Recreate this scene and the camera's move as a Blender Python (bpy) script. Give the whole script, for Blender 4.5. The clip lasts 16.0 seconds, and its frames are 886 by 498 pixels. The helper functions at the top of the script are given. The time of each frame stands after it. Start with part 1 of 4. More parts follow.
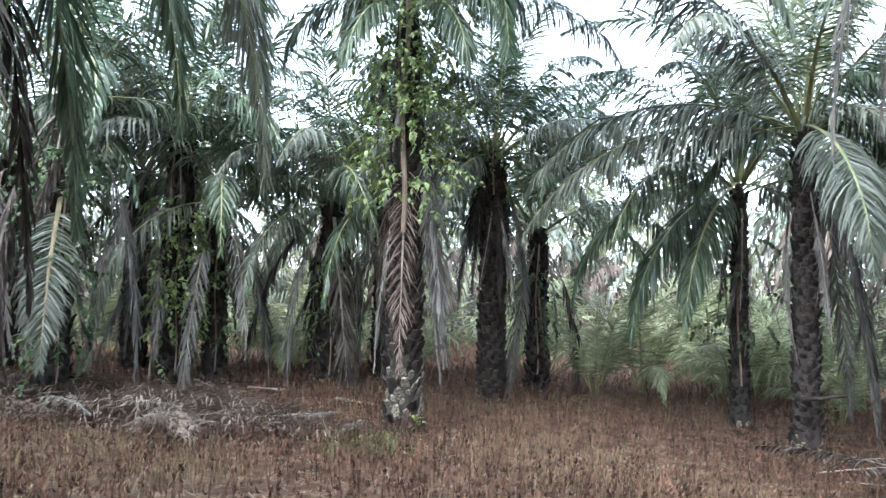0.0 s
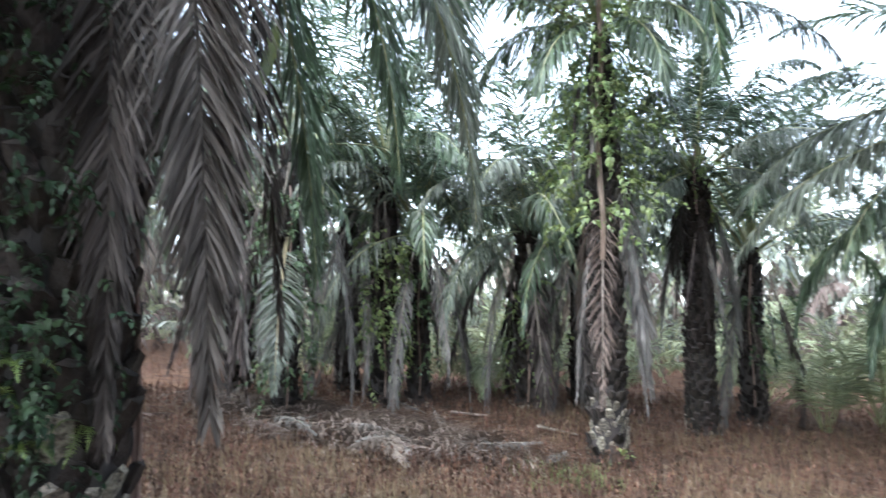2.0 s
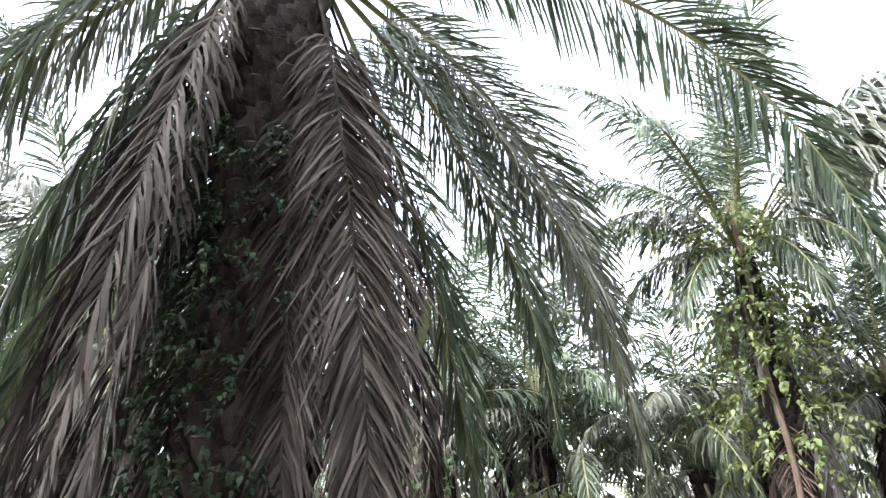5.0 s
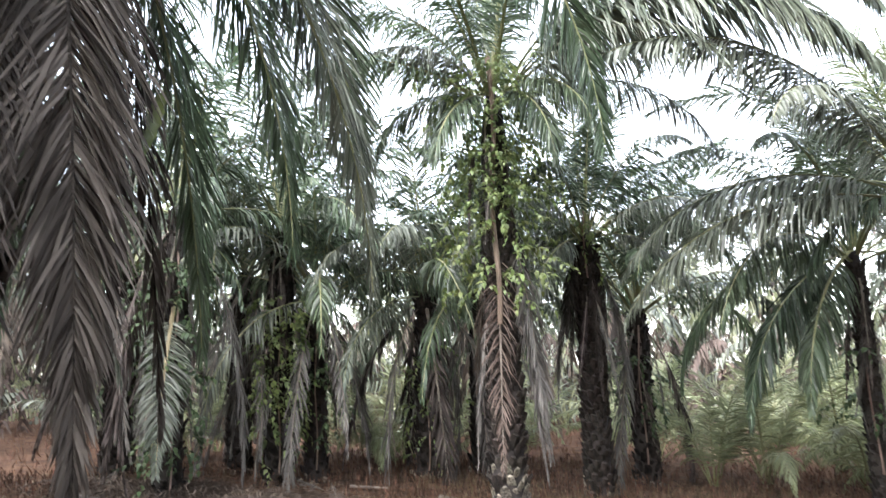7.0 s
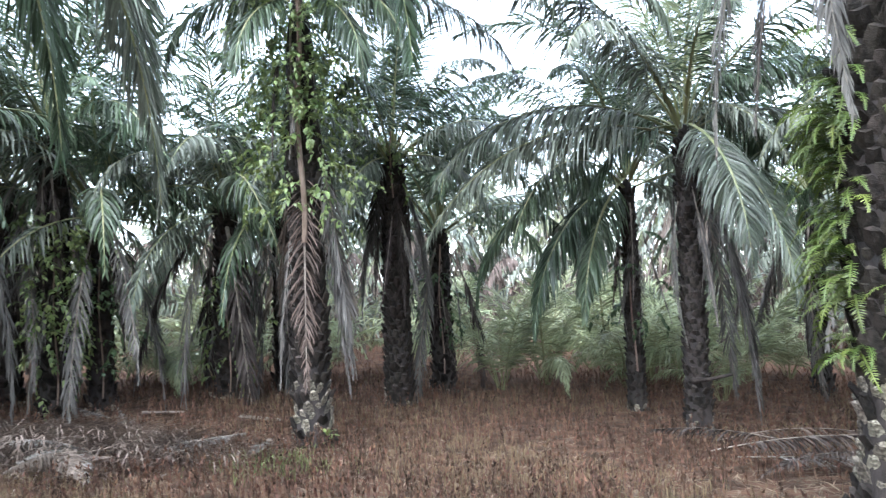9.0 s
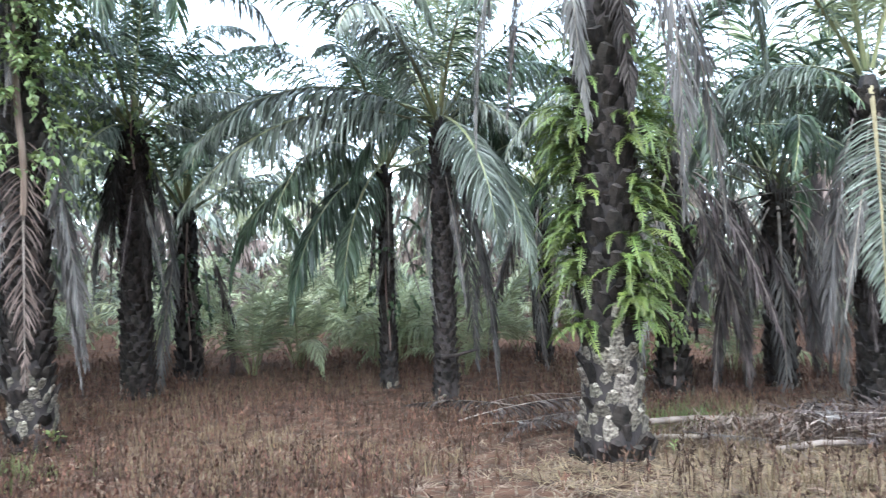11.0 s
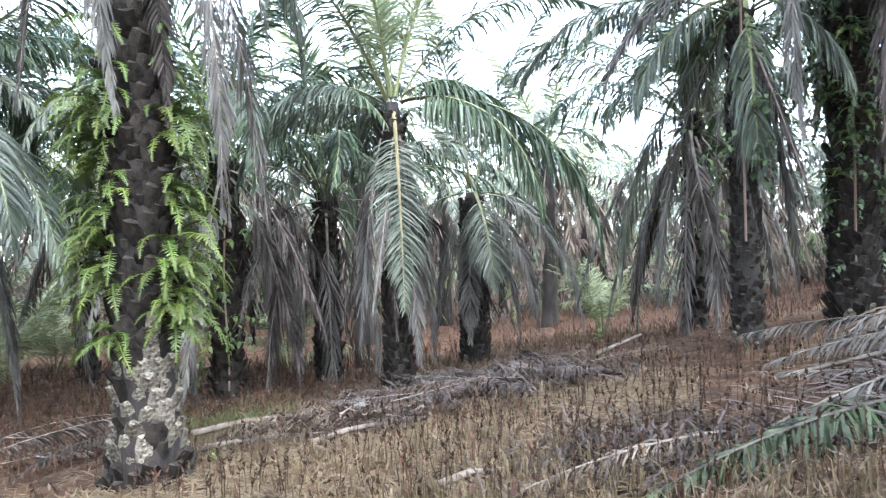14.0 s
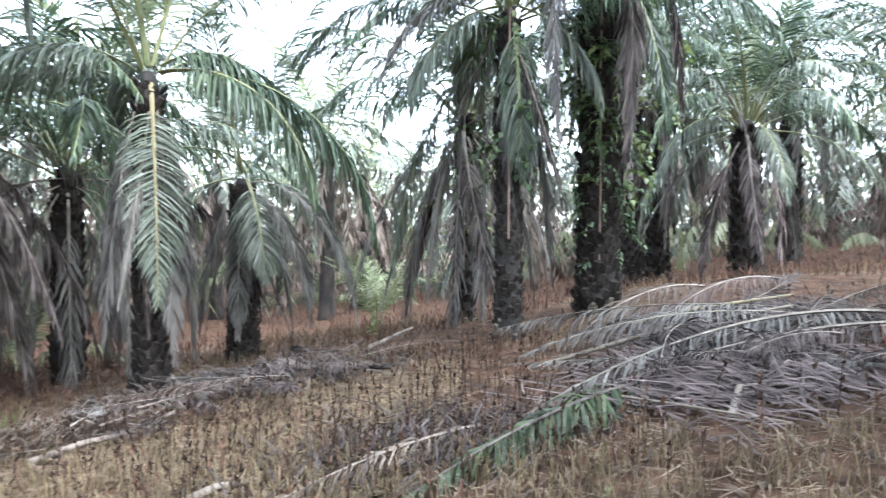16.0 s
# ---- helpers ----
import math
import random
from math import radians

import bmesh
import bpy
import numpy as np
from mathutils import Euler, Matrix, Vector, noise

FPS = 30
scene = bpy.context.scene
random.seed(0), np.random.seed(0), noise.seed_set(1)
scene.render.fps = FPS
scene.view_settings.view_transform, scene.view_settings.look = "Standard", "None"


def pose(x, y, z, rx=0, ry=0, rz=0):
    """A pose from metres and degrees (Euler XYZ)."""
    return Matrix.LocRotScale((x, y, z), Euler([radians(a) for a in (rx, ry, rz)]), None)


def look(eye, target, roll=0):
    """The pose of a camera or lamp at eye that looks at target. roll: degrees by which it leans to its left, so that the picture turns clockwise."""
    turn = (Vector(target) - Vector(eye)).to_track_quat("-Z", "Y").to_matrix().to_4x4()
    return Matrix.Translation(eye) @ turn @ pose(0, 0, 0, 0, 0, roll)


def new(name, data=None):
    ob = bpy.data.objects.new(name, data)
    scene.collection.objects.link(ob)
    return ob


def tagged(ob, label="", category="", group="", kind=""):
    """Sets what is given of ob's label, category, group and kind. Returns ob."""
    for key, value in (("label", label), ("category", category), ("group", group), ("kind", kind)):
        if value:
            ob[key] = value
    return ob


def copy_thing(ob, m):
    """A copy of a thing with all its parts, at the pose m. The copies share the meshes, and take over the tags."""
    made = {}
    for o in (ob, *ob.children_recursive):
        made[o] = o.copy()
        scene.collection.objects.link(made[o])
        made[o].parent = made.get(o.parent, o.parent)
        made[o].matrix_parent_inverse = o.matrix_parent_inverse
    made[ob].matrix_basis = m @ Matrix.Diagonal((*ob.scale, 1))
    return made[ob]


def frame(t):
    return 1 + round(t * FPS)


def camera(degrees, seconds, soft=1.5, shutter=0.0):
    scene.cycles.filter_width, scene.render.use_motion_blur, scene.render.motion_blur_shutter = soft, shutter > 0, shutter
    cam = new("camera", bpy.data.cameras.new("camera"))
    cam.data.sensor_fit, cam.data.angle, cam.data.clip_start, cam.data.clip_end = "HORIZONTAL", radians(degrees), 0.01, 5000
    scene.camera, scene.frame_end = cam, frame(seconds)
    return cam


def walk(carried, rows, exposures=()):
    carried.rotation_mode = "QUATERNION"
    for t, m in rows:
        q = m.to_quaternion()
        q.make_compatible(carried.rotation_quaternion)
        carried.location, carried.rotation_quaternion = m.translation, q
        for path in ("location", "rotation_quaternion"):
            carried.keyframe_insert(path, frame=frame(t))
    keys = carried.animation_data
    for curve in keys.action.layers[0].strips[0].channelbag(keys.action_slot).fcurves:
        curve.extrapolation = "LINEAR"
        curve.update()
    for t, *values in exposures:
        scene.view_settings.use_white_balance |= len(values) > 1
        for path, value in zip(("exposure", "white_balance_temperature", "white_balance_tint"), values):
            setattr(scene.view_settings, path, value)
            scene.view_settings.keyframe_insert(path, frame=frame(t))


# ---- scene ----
cam = camera(67.0, 16.0, soft=1.25, shutter=0.3)
PATH = [
    (0, (-0.083, -0.249, 2.821), (-0.049, 1.748, 2.926), 1.1),
    (0.5, (-0.15, -0.26, 2.889), (-0.237, 1.738, 2.95), 0.8),
    (1, (-0.216, -0.267, 2.937), (-0.412, 1.723, 2.997), 0.4),
    (1.5, (-0.258, -0.274, 2.935), (-0.52, 1.706, 3.035), 0.8),
    (2, (-0.281, -0.315, 2.977), (-0.796, 1.611, 3.135), 0.3),
    (2.5, (-0.304, -0.382, 3.023), (-1.149, 1.415, 3.263), 0.1),
    (3, (-0.336, -0.425, 3.059), (-1.329, 1.258, 3.485), -1.0),
    (3.2, (-0.35, -0.434, 3.078), (-1.366, 1.209, 3.598), -1.3),
    (5.3, (-0.33, -0.324, 3.126), (-1.096, 1.316, 3.976), -3.4),
    (5.5, (-0.329, -0.302, 3.12), (-1.023, 1.413, 3.881), -3.4),
    (6, (-0.315, -0.26, 3.103), (-0.907, 1.56, 3.683), -2.6),
    (6.5, (-0.301, -0.248, 3.083), (-0.691, 1.655, 3.556), -2.5),
    (7, (-0.273, -0.243, 3.051), (-0.488, 1.716, 3.392), -1.4),
    (7.5, (-0.262, -0.234, 3.036), (-0.363, 1.751, 3.26), -0.9),
    (8, (-0.262, -0.226, 3.027), (-0.265, 1.769, 3.174), -1.7),
    (8.5, (-0.238, -0.175, 3.012), (-0.065, 1.815, 3.114), -2.1),
    (9, (-0.244, -0.155, 3.011), (0.102, 1.813, 3.1), -2.2),
    (9.2, (-0.262, -0.148, 3.011), (0.136, 1.811, 3.086), -1.8),
    (11.3, (-0.475, -0.001, 2.997), (0.663, 1.644, 3.005), -1.4),
    (11.5, (-0.467, 0.0, 3.001), (0.733, 1.6, 3.007), -1.2),
    (12, (-0.404, -0.019, 3.015), (0.999, 1.407, 3.022), -1.0),
    (12.5, (-0.322, -0.028, 3.02), (1.215, 1.252, 3.013), -0.9),
    (13, (-0.22, -0.082, 3.027), (1.415, 1.07, 3.038), -2.0),
    (13.5, (-0.106, -0.131, 3.016), (1.668, 0.792, 3.022), -1.5),
    (14, (-0.042, -0.165, 2.999), (1.794, 0.629, 2.989), -1.5),
    (14.5, (0.024, -0.201, 2.983), (1.902, 0.488, 2.98), -1.7),
    (15, (0.125, -0.224, 2.965), (2.058, 0.289, 2.935), -0.7),
    (15.5, (0.212, -0.24, 2.982), (2.171, 0.16, 2.937), -0.8),
    (16, (0.342, -0.241, 3.003), (2.334, -0.068, 2.961), 0.2),
]
EXPOSURE = 3.1
EXPOSURES = ((0.0, 0.08, 5750, 5), (1.7, 0.13, 5750, 5), (2.5, 0.35, 5900, 7), (3.0, 0.62, 6150, 9), (3.2, 0.62, 6150, 9), (5.5, 0.15, 6600, 11), (6.5, 0.03, 6450, 10), (7.5, 0.1, 6350, 10), (8.5, 0.06, 5850, 7), (11.5, 0.08, 5550, 5), (12.5, 0.13, 5550, 5), (14.5, 0.22, 5750, 5), (16.0, 0.25, 5750, 4))
walk(cam, [(t, look(eye, target, roll)) for t, eye, target, roll in PATH], [(t, EXPOSURE + e, k, tint) for t, e, k, tint in EXPOSURES])

# ---- overcast daylight ----
world = bpy.data.worlds.new("overcast_sky")
scene.world = world
world.use_nodes = True
wn, wl = world.node_tree.nodes, world.node_tree.links
wn.clear()
sky = wn.new("ShaderNodeTexSky")
sky.sky_type, sky.sun_disc = "NISHITA", False
sky.sun_elevation, sky.sun_rotation = radians(58), radians(212)
sky.air_density, sky.dust_density = 1.0, 1.0
pale = wn.new("ShaderNodeHueSaturation")
pale.inputs["Saturation"].default_value = 0.4
bg = wn.new("ShaderNodeBackground")
bg.inputs["Strength"].default_value = 0.15
wo = wn.new("ShaderNodeOutputWorld")
wl.new(sky.outputs[0], pale.inputs["Color"])
wl.new(pale.outputs[0], bg.inputs["Color"])
wl.new(bg.outputs[0], wo.inputs["Surface"])
sun = new("sun", bpy.data.lights.new("sun", "SUN"))
sun.data.energy, sun.data.angle, sun.data.color = 1.4, radians(60), (1.0, 0.99, 0.975)
sun.matrix_world = look((0, 0, 0), (0.28, 0.45, -0.85))


# ---- materials ----
def material(name, base, second, rough=0.6, scale=6.0, bump=0.0, bump_scale=40.0, vary=0.25, glow=0.0, island=False, spec=0.5, stretch=(1, 1, 1), pieces=0.0):
    """Procedural surface: two colours mixed by noise, varied from piece to piece, with fine relief. glow: share of light that passes through a thin leaf."""
    m = bpy.data.materials.new(name)
    m.use_nodes = True
    n, l = m.node_tree.nodes, m.node_tree.links
    b = n["Principled BSDF"]
    out = n["Material Output"]
    co = n.new("ShaderNodeTexCoord")
    mp = n.new("ShaderNodeMapping")
    mp.inputs["Scale"].default_value = stretch
    l.new(co.outputs["Object"], mp.inputs["Vector"])
    big = n.new("ShaderNodeTexNoise")
    big.inputs["Scale"].default_value, big.inputs["Detail"].default_value = scale, 6.0
    l.new(mp.outputs[0], big.inputs["Vector"])
    ramp = n.new("ShaderNodeValToRGB")
    ramp.color_ramp.elements[0].position, ramp.color_ramp.elements[1].position = 0.36, 0.64
    ramp.color_ramp.elements[0].color, ramp.color_ramp.elements[1].color = (*base, 1), (*second, 1)
    l.new(big.outputs["Fac"], ramp.inputs["Fac"])
    hs = n.new("ShaderNodeHueSaturation")
    l.new(ramp.outputs[0], hs.inputs["Color"])
    if vary:
        src = n.new("ShaderNodeNewGeometry" if island else "ShaderNodeObjectInfo")
        rnd = src.outputs["Random Per Island" if island else "Random"]
        r1 = n.new("ShaderNodeMapRange")
        r1.inputs["To Min"].default_value, r1.inputs["To Max"].default_value = 1 - vary, 1 + vary
        l.new(rnd, r1.inputs["Value"])
        l.new(r1.outputs[0], hs.inputs["Value"])
        r2 = n.new("ShaderNodeMath")
        r2.operation = "MULTIPLY_ADD"
        r2.inputs[1].default_value, r2.inputs[2].default_value = 0.03, 0.485
        mul = n.new("ShaderNodeMath")
        mul.operation = "FRACT"
        m7 = n.new("ShaderNodeMath")
        m7.operation = "MULTIPLY"
        m7.inputs[1].default_value = 7.31
        l.new(rnd, m7.inputs[0])
        l.new(m7.outputs[0], mul.inputs[0])
        l.new(mul.outputs[0], r2.inputs[0])
        l.new(r2.outputs[0], hs.inputs["Hue"])
    if pieces:
        geo = n.new("ShaderNodeNewGeometry")
        r3 = n.new("ShaderNodeMapRange")
        r3.inputs["To Min"].default_value, r3.inputs["To Max"].default_value = 1 - pieces, 1 + pieces
        l.new(geo.outputs["Random Per Island"], r3.inputs["Value"])
        hs2 = n.new("ShaderNodeHueSaturation")
        l.new(hs.outputs[0], hs2.inputs["Color"])
        l.new(r3.outputs[0], hs2.inputs["Value"])
        hs = hs2
    l.new(hs.outputs[0], b.inputs["Base Color"])
    b.inputs["Roughness"].default_value = rough
    b.inputs["Specular IOR Level"].default_value = spec
    if bump:
        fine = n.new("ShaderNodeTexNoise")
        fine.inputs["Scale"].default_value, fine.inputs["Detail"].default_value = bump_scale, 8.0
        l.new(mp.outputs[0], fine.inputs["Vector"])
        bp = n.new("ShaderNodeBump")
        bp.inputs["Strength"].default_value, bp.inputs["Distance"].default_value = bump, 0.02
        l.new(fine.outputs["Fac"], bp.inputs["Height"])
        l.new(bp.outputs[0], b.inputs["Normal"])
    if glow:
        tr = n.new("ShaderNodeBsdfTranslucent")
        mix = n.new("ShaderNodeMixShader")
        mix.inputs[0].default_value = glow
        l.new(hs.outputs[0], tr.inputs["Color"])
        l.new(b.outputs[0], mix.inputs[1])
        l.new(tr.outputs[0], mix.inputs[2])
        l.new(mix.outputs[0], out.inputs["Surface"])
    return m


LEAF = material("palm_leaf_green", (0.046, 0.070, 0.037), (0.086, 0.114, 0.064), 0.4, 1.2, glow=0.25, vary=0.25, pieces=0.55, spec=0.5)
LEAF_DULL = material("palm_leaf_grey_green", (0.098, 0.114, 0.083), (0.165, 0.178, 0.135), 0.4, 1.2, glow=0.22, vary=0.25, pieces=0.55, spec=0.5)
LEAF_YOUNG = material("palm_leaf_fresh", (0.20, 0.225, 0.120), (0.305, 0.324, 0.185), 0.4, 1.2, glow=0.45, vary=0.22, pieces=0.35)
LEAF_DEAD = material("palm_leaf_dead", (0.092, 0.083, 0.075), (0.190, 0.174, 0.157), 0.8, 1.4, glow=0.12, vary=0.25, pieces=0.35, spec=0.25)
LEAF_BROWN = material("palm_leaf_rust", (0.088, 0.060, 0.046), (0.150, 0.108, 0.086), 0.8, 1.4, glow=0.12, vary=0.25, pieces=0.4)
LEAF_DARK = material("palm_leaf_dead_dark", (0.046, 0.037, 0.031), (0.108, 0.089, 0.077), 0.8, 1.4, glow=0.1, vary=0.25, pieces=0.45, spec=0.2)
# darker copy of LEAF_DARK: shade among the hanging fronds put into the colour
LEAF_SHADED = material("palm_leaf_dead_shaded", (0.022, 0.018, 0.015), (0.058, 0.047, 0.040), 0.8, 1.4, glow=0.1, vary=0.25, pieces=0.45, spec=0.2)
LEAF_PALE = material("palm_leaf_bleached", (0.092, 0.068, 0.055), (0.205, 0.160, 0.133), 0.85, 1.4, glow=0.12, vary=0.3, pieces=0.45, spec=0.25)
LEAF_ROT = material("palm_leaf_decayed", (0.038, 0.029, 0.026), (0.125, 0.10, 0.092), 0.85, 2.4, glow=0.08, vary=0.35, pieces=0.5, spec=0.2)
LEAF_WILT = material("palm_leaf_wilted_green", (0.024, 0.035, 0.012), (0.064, 0.079, 0.030), 0.45, 1.4, glow=0.15, vary=0.2, pieces=0.5, spec=0.4)
RACHIS = material("leaf_stalk_green", (0.15, 0.17, 0.07), (0.24, 0.23, 0.11), 0.5, 3.0, 0.2, 60, vary=0.2)
RACHIS_YELLOW = material("leaf_stalk_yellow", (0.20, 0.162, 0.085), (0.265, 0.222, 0.122), 0.5, 3.0, 0.2, 60, vary=0.1)
RACHIS_DEAD = material("leaf_stalk_dead", (0.125, 0.098, 0.078), (0.25, 0.21, 0.172), 0.8, 4.0, 0.4, 60, vary=0.25)
BARK = material("palm_trunk_fibre", (0.015, 0.012, 0.011), (0.045, 0.035, 0.029), 0.9, 5.0, 0.9, 30, vary=0.2, stretch=(1, 1, 0.35))
STUB_PALE = material("leaf_base_weathered", (0.040, 0.030, 0.022), (0.315, 0.275, 0.210), 0.85, 19.0, 1.0, 45, vary=0.35)
STUB_DARK = material("leaf_base_dark", (0.011, 0.009, 0.008), (0.050, 0.040, 0.033), 0.9, 6.0, 0.7, 45, vary=0.35, spec=0.2)
FERN = material("fern_green", (0.052, 0.086, 0.018), (0.145, 0.180, 0.036), 0.45, 2.5, glow=0.35, vary=0.35)
VINE = material("vine_leaf", (0.090, 0.130, 0.042), (0.195, 0.232, 0.080), 0.42, 3.0, glow=0.35, vary=0.35, island=True)
# nearly black green: the shade on the old trunk is in the leaf colour
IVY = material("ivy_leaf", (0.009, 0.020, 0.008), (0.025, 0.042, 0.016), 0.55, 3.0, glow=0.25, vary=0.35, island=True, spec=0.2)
# brighter copy of IVY, the light put into its green
IVY_LIT = material("ivy_leaf_lit", (0.030, 0.052, 0.020), (0.072, 0.104, 0.042), 0.5, 3.0, glow=0.25, vary=0.35, island=True, spec=0.4)
VINE_STEM = material("vine_stem_bark", (0.15, 0.095, 0.072), (0.27, 0.19, 0.15), 0.8, 5.0, 0.5, 50, vary=0.1, stretch=(1, 1, 0.3))
SOIL = material("litter_covered_soil", (0.040, 0.021, 0.013), (0.102, 0.057, 0.036), 0.95, 3.0, 1.0, 45, vary=0, spec=0.15)
WEED = material("dry_weed", (0.061, 0.031, 0.020), (0.148, 0.078, 0.048), 0.9, 2.0, glow=0.1, vary=0.4, island=True)
MOSS = material("green_grass", (0.075, 0.095, 0.030), (0.14, 0.155, 0.055), 0.8, 2.0, glow=0.2, vary=0.3, island=True)
GRASS = material("dry_grass", (0.098, 0.067, 0.036), (0.184, 0.133, 0.076), 0.9, 2.0, glow=0.15, vary=0.35, island=True)
WEED_DARK = material("dark_dead_weed", (0.030, 0.018, 0.012), (0.088, 0.054, 0.037), 0.9, 2.0, vary=0.4, island=True, spec=0.2)
LITTER = material("leaf_litter", (0.048, 0.033, 0.023), (0.185, 0.138, 0.098), 0.9, 3.0, vary=0.45, island=True, spec=0.2)
WOOD = material("bleached_stalk", (0.115, 0.088, 0.068), (0.245, 0.198, 0.158), 0.8, 5.0, 0.5, 60, vary=0.2)


# ---- ground ----
def ground_z(x, y):
    """Height of the plantation floor: a bank that falls away from the track and a low rise beside it."""
    u = (9 - y) / 1.5
    z = 0.1 + 0.14 * 1.5 * (math.log1p(math.exp(u)) if u < 30 else u) - 0.03 * max(-40, min(40, x))
    z += 0.5 * math.exp(-((x - 14) ** 2 + (y + 4) ** 2) / 18) + 0.8 * math.exp(-((x + 15) ** 2 + (y - 8) ** 2) / 24)
    return min(z, 4.2)


def lumps(x, y):
    return 0.05 * noise.noise((x * 0.7, y * 0.7, 0.3)) + 0.02 * noise.noise((x * 2.6, y * 2.6, 5.0))


def mesh_object(name, verts, faces, mats, index=None, parent=None, smooth=False):
    me = bpy.data.meshes.new(name)
    me.from_pydata([tuple(v) for v in verts], [], faces)
    for m in mats:
        me.materials.append(m)
    if index is not None:
        me.polygons.foreach_set("material_index", np.asarray(index, dtype=np.int32))
    if smooth:
        me.polygons.foreach_set("use_smooth", np.ones(len(me.polygons), dtype=bool))
    me.update()
    ob = new(name, me)
    ob.parent = parent
    return ob


def build_ground():
    near = [i * 0.35 - 14 for i in range(115)]
    far_lo, far_hi = [-600, -300, -150, -90, -60, -45, -35, -28, -22, -18], [28, 31, 35, 40, 46, 54, 65, 80, 110, 160, 300, 600]
    line = far_lo + near + far_hi
    n = len(line)
    verts = [(x, y, ground_z(x, y) + lumps(x, y)) for y in line for x in line]
    faces = [(j * n + i, j * n + i + 1, (j + 1) * n + i + 1, (j + 1) * n + i) for j in range(n - 1) for i in range(n - 1)]
    ob = mesh_object("ground", verts, faces, [SOIL], smooth=True)
    return tagged(ob, "brown plantation floor of soil and dry leaf litter", "ground", kind="structure")


build_ground()


# ---- palm fronds ----
def frond_mesh(name, mats, length, rise, bend, pairs, leaf, width, hang, seed, sweep=0.0, roll=0.0, petiole=0.17, power=1.3, stalk=0.034, ragged=0.1, splay=0.35, fan=62, steps=20, plain=False, bank=0.0, curl=0.9):
    """A feather leaf that starts at the origin along +x, rises by `rise` degrees and bends down by `bend` degrees to its tip."""
    rng = np.random.RandomState(seed)
    s = np.linspace(0, 1, steps + 1)
    ang = np.radians(rise) - np.radians(bend) * s ** power
    seg = length / steps
    p = np.zeros((steps + 1, 3))
    for i in range(steps):
        a = (ang[i] + ang[i + 1]) / 2
        p[i + 1] = p[i] + seg * np.array([math.cos(a), 0, math.sin(a)])
    p[:, 1] += sweep * s ** 2 * length
    verts, faces, index = [], [], []
    # the stalk, four-sided and tapering
    for i in range(steps + 1):
        t = np.array([math.cos(ang[i]), 0, math.sin(ang[i])])
        nn = np.array([-math.sin(ang[i]), 0, math.cos(ang[i])])
        w = stalk * (1 - s[i]) ** 1.1 + 0.005
        for a, b in ((1.25, 0), (0, 0.6), (-1.25, 0), (0, -0.75)):
            verts.append(p[i] + np.array([0, a * w, 0]) + nn * b * w)
    for i in range(steps):
        for k in range(4):
            a, b = i * 4 + k, i * 4 + (k + 1) % 4
            faces.append((a, b, b + 4, a + 4))
            index.append(0)
    down = np.array([0, 0, -1.0])
    for k in range(pairs):
        u = petiole + (1 - petiole) * (k + 0.5) / pairs
        f = min(u * steps, steps - 1e-6)
        i = int(f)
        pos = p[i] + (p[i + 1] - p[i]) * (f - i)
        a = ang[i] + (ang[i + 1] - ang[i]) * (f - i)
        t = np.array([math.cos(a), 0, math.sin(a)])
        nn = np.array([-math.sin(a), 0, math.cos(a)])
        v = (u - petiole) / (1 - petiole)
        size = leaf * (0.45 + 0.55 * math.sin(math.pi * min(1, v * 1.1 + 0.12)) ** 0.7) * (1 - 0.5 * max(0, v - 0.75) / 0.25)
        for side in (-1, 1):
            if rng.rand() < ragged:
                continue
            twist = roll * u + rng.uniform(-splay, splay)
            cb, sb = math.cos(bank * min(1, 2 * u)), math.sin(bank * min(1, 2 * u))
            across, above = np.array([0, cb, 0]) + nn * sb, nn * cb - np.array([0, sb, 0])
            out = across * side * math.cos(twist) + above * math.sin(twist)
            fwd = np.radians(fan - 0.55 * fan * v + rng.uniform(-11, 11))
            d = t * math.cos(fwd) + out * math.sin(fwd) + down * 0.5 * hang
            d /= np.linalg.norm(d)
            ln = size * rng.uniform(0.8, 1.12)
            q, w0 = pos, width * rng.uniform(0.8, 1.15)
            tilt = rng.uniform(-curl, curl)
            first = len(verts)
            for j, (share, wid) in enumerate(((0.0, 0.5), (0.5, 0.9), (0.5, 0.0)) if plain else ((0.0, 0.45), (0.34, 1.0), (0.36, 0.75), (0.30, 0.0))):
                if j:
                    q = q + d * ln * share
                    d = d + down * hang * (0.55 + 0.35 * j) * rng.uniform(0.45, 1.6)
                    d /= np.linalg.norm(d)
                wv = np.cross(d, nn)
                m = np.linalg.norm(wv)
                wv = wv / m if m > 1e-3 else t
                wv = wv * math.cos(tilt) + np.cross(d, wv) * math.sin(tilt)
                if wid:
                    verts += [q - wv * w0 * wid / 2, q + wv * w0 * wid / 2]
                else:
                    verts.append(q)
            if plain:
                faces += [(first, first + 1, first + 3, first + 2), (first + 2, first + 3, first + 4)]
                index += [1, 1]
            else:
                faces += [(first, first + 1, first + 3, first + 2), (first + 2, first + 3, first + 5, first + 4), (first + 4, first + 5, first + 6)]
                index += [1, 1, 1]
    me = bpy.data.meshes.new(name)
    me.from_pydata([tuple(v) for v in verts], [], faces)
    for m in mats:
        me.materials.append(m)
    me.polygons.foreach_set("material_index", np.asarray(index, dtype=np.int32))
    me.update()
    return me


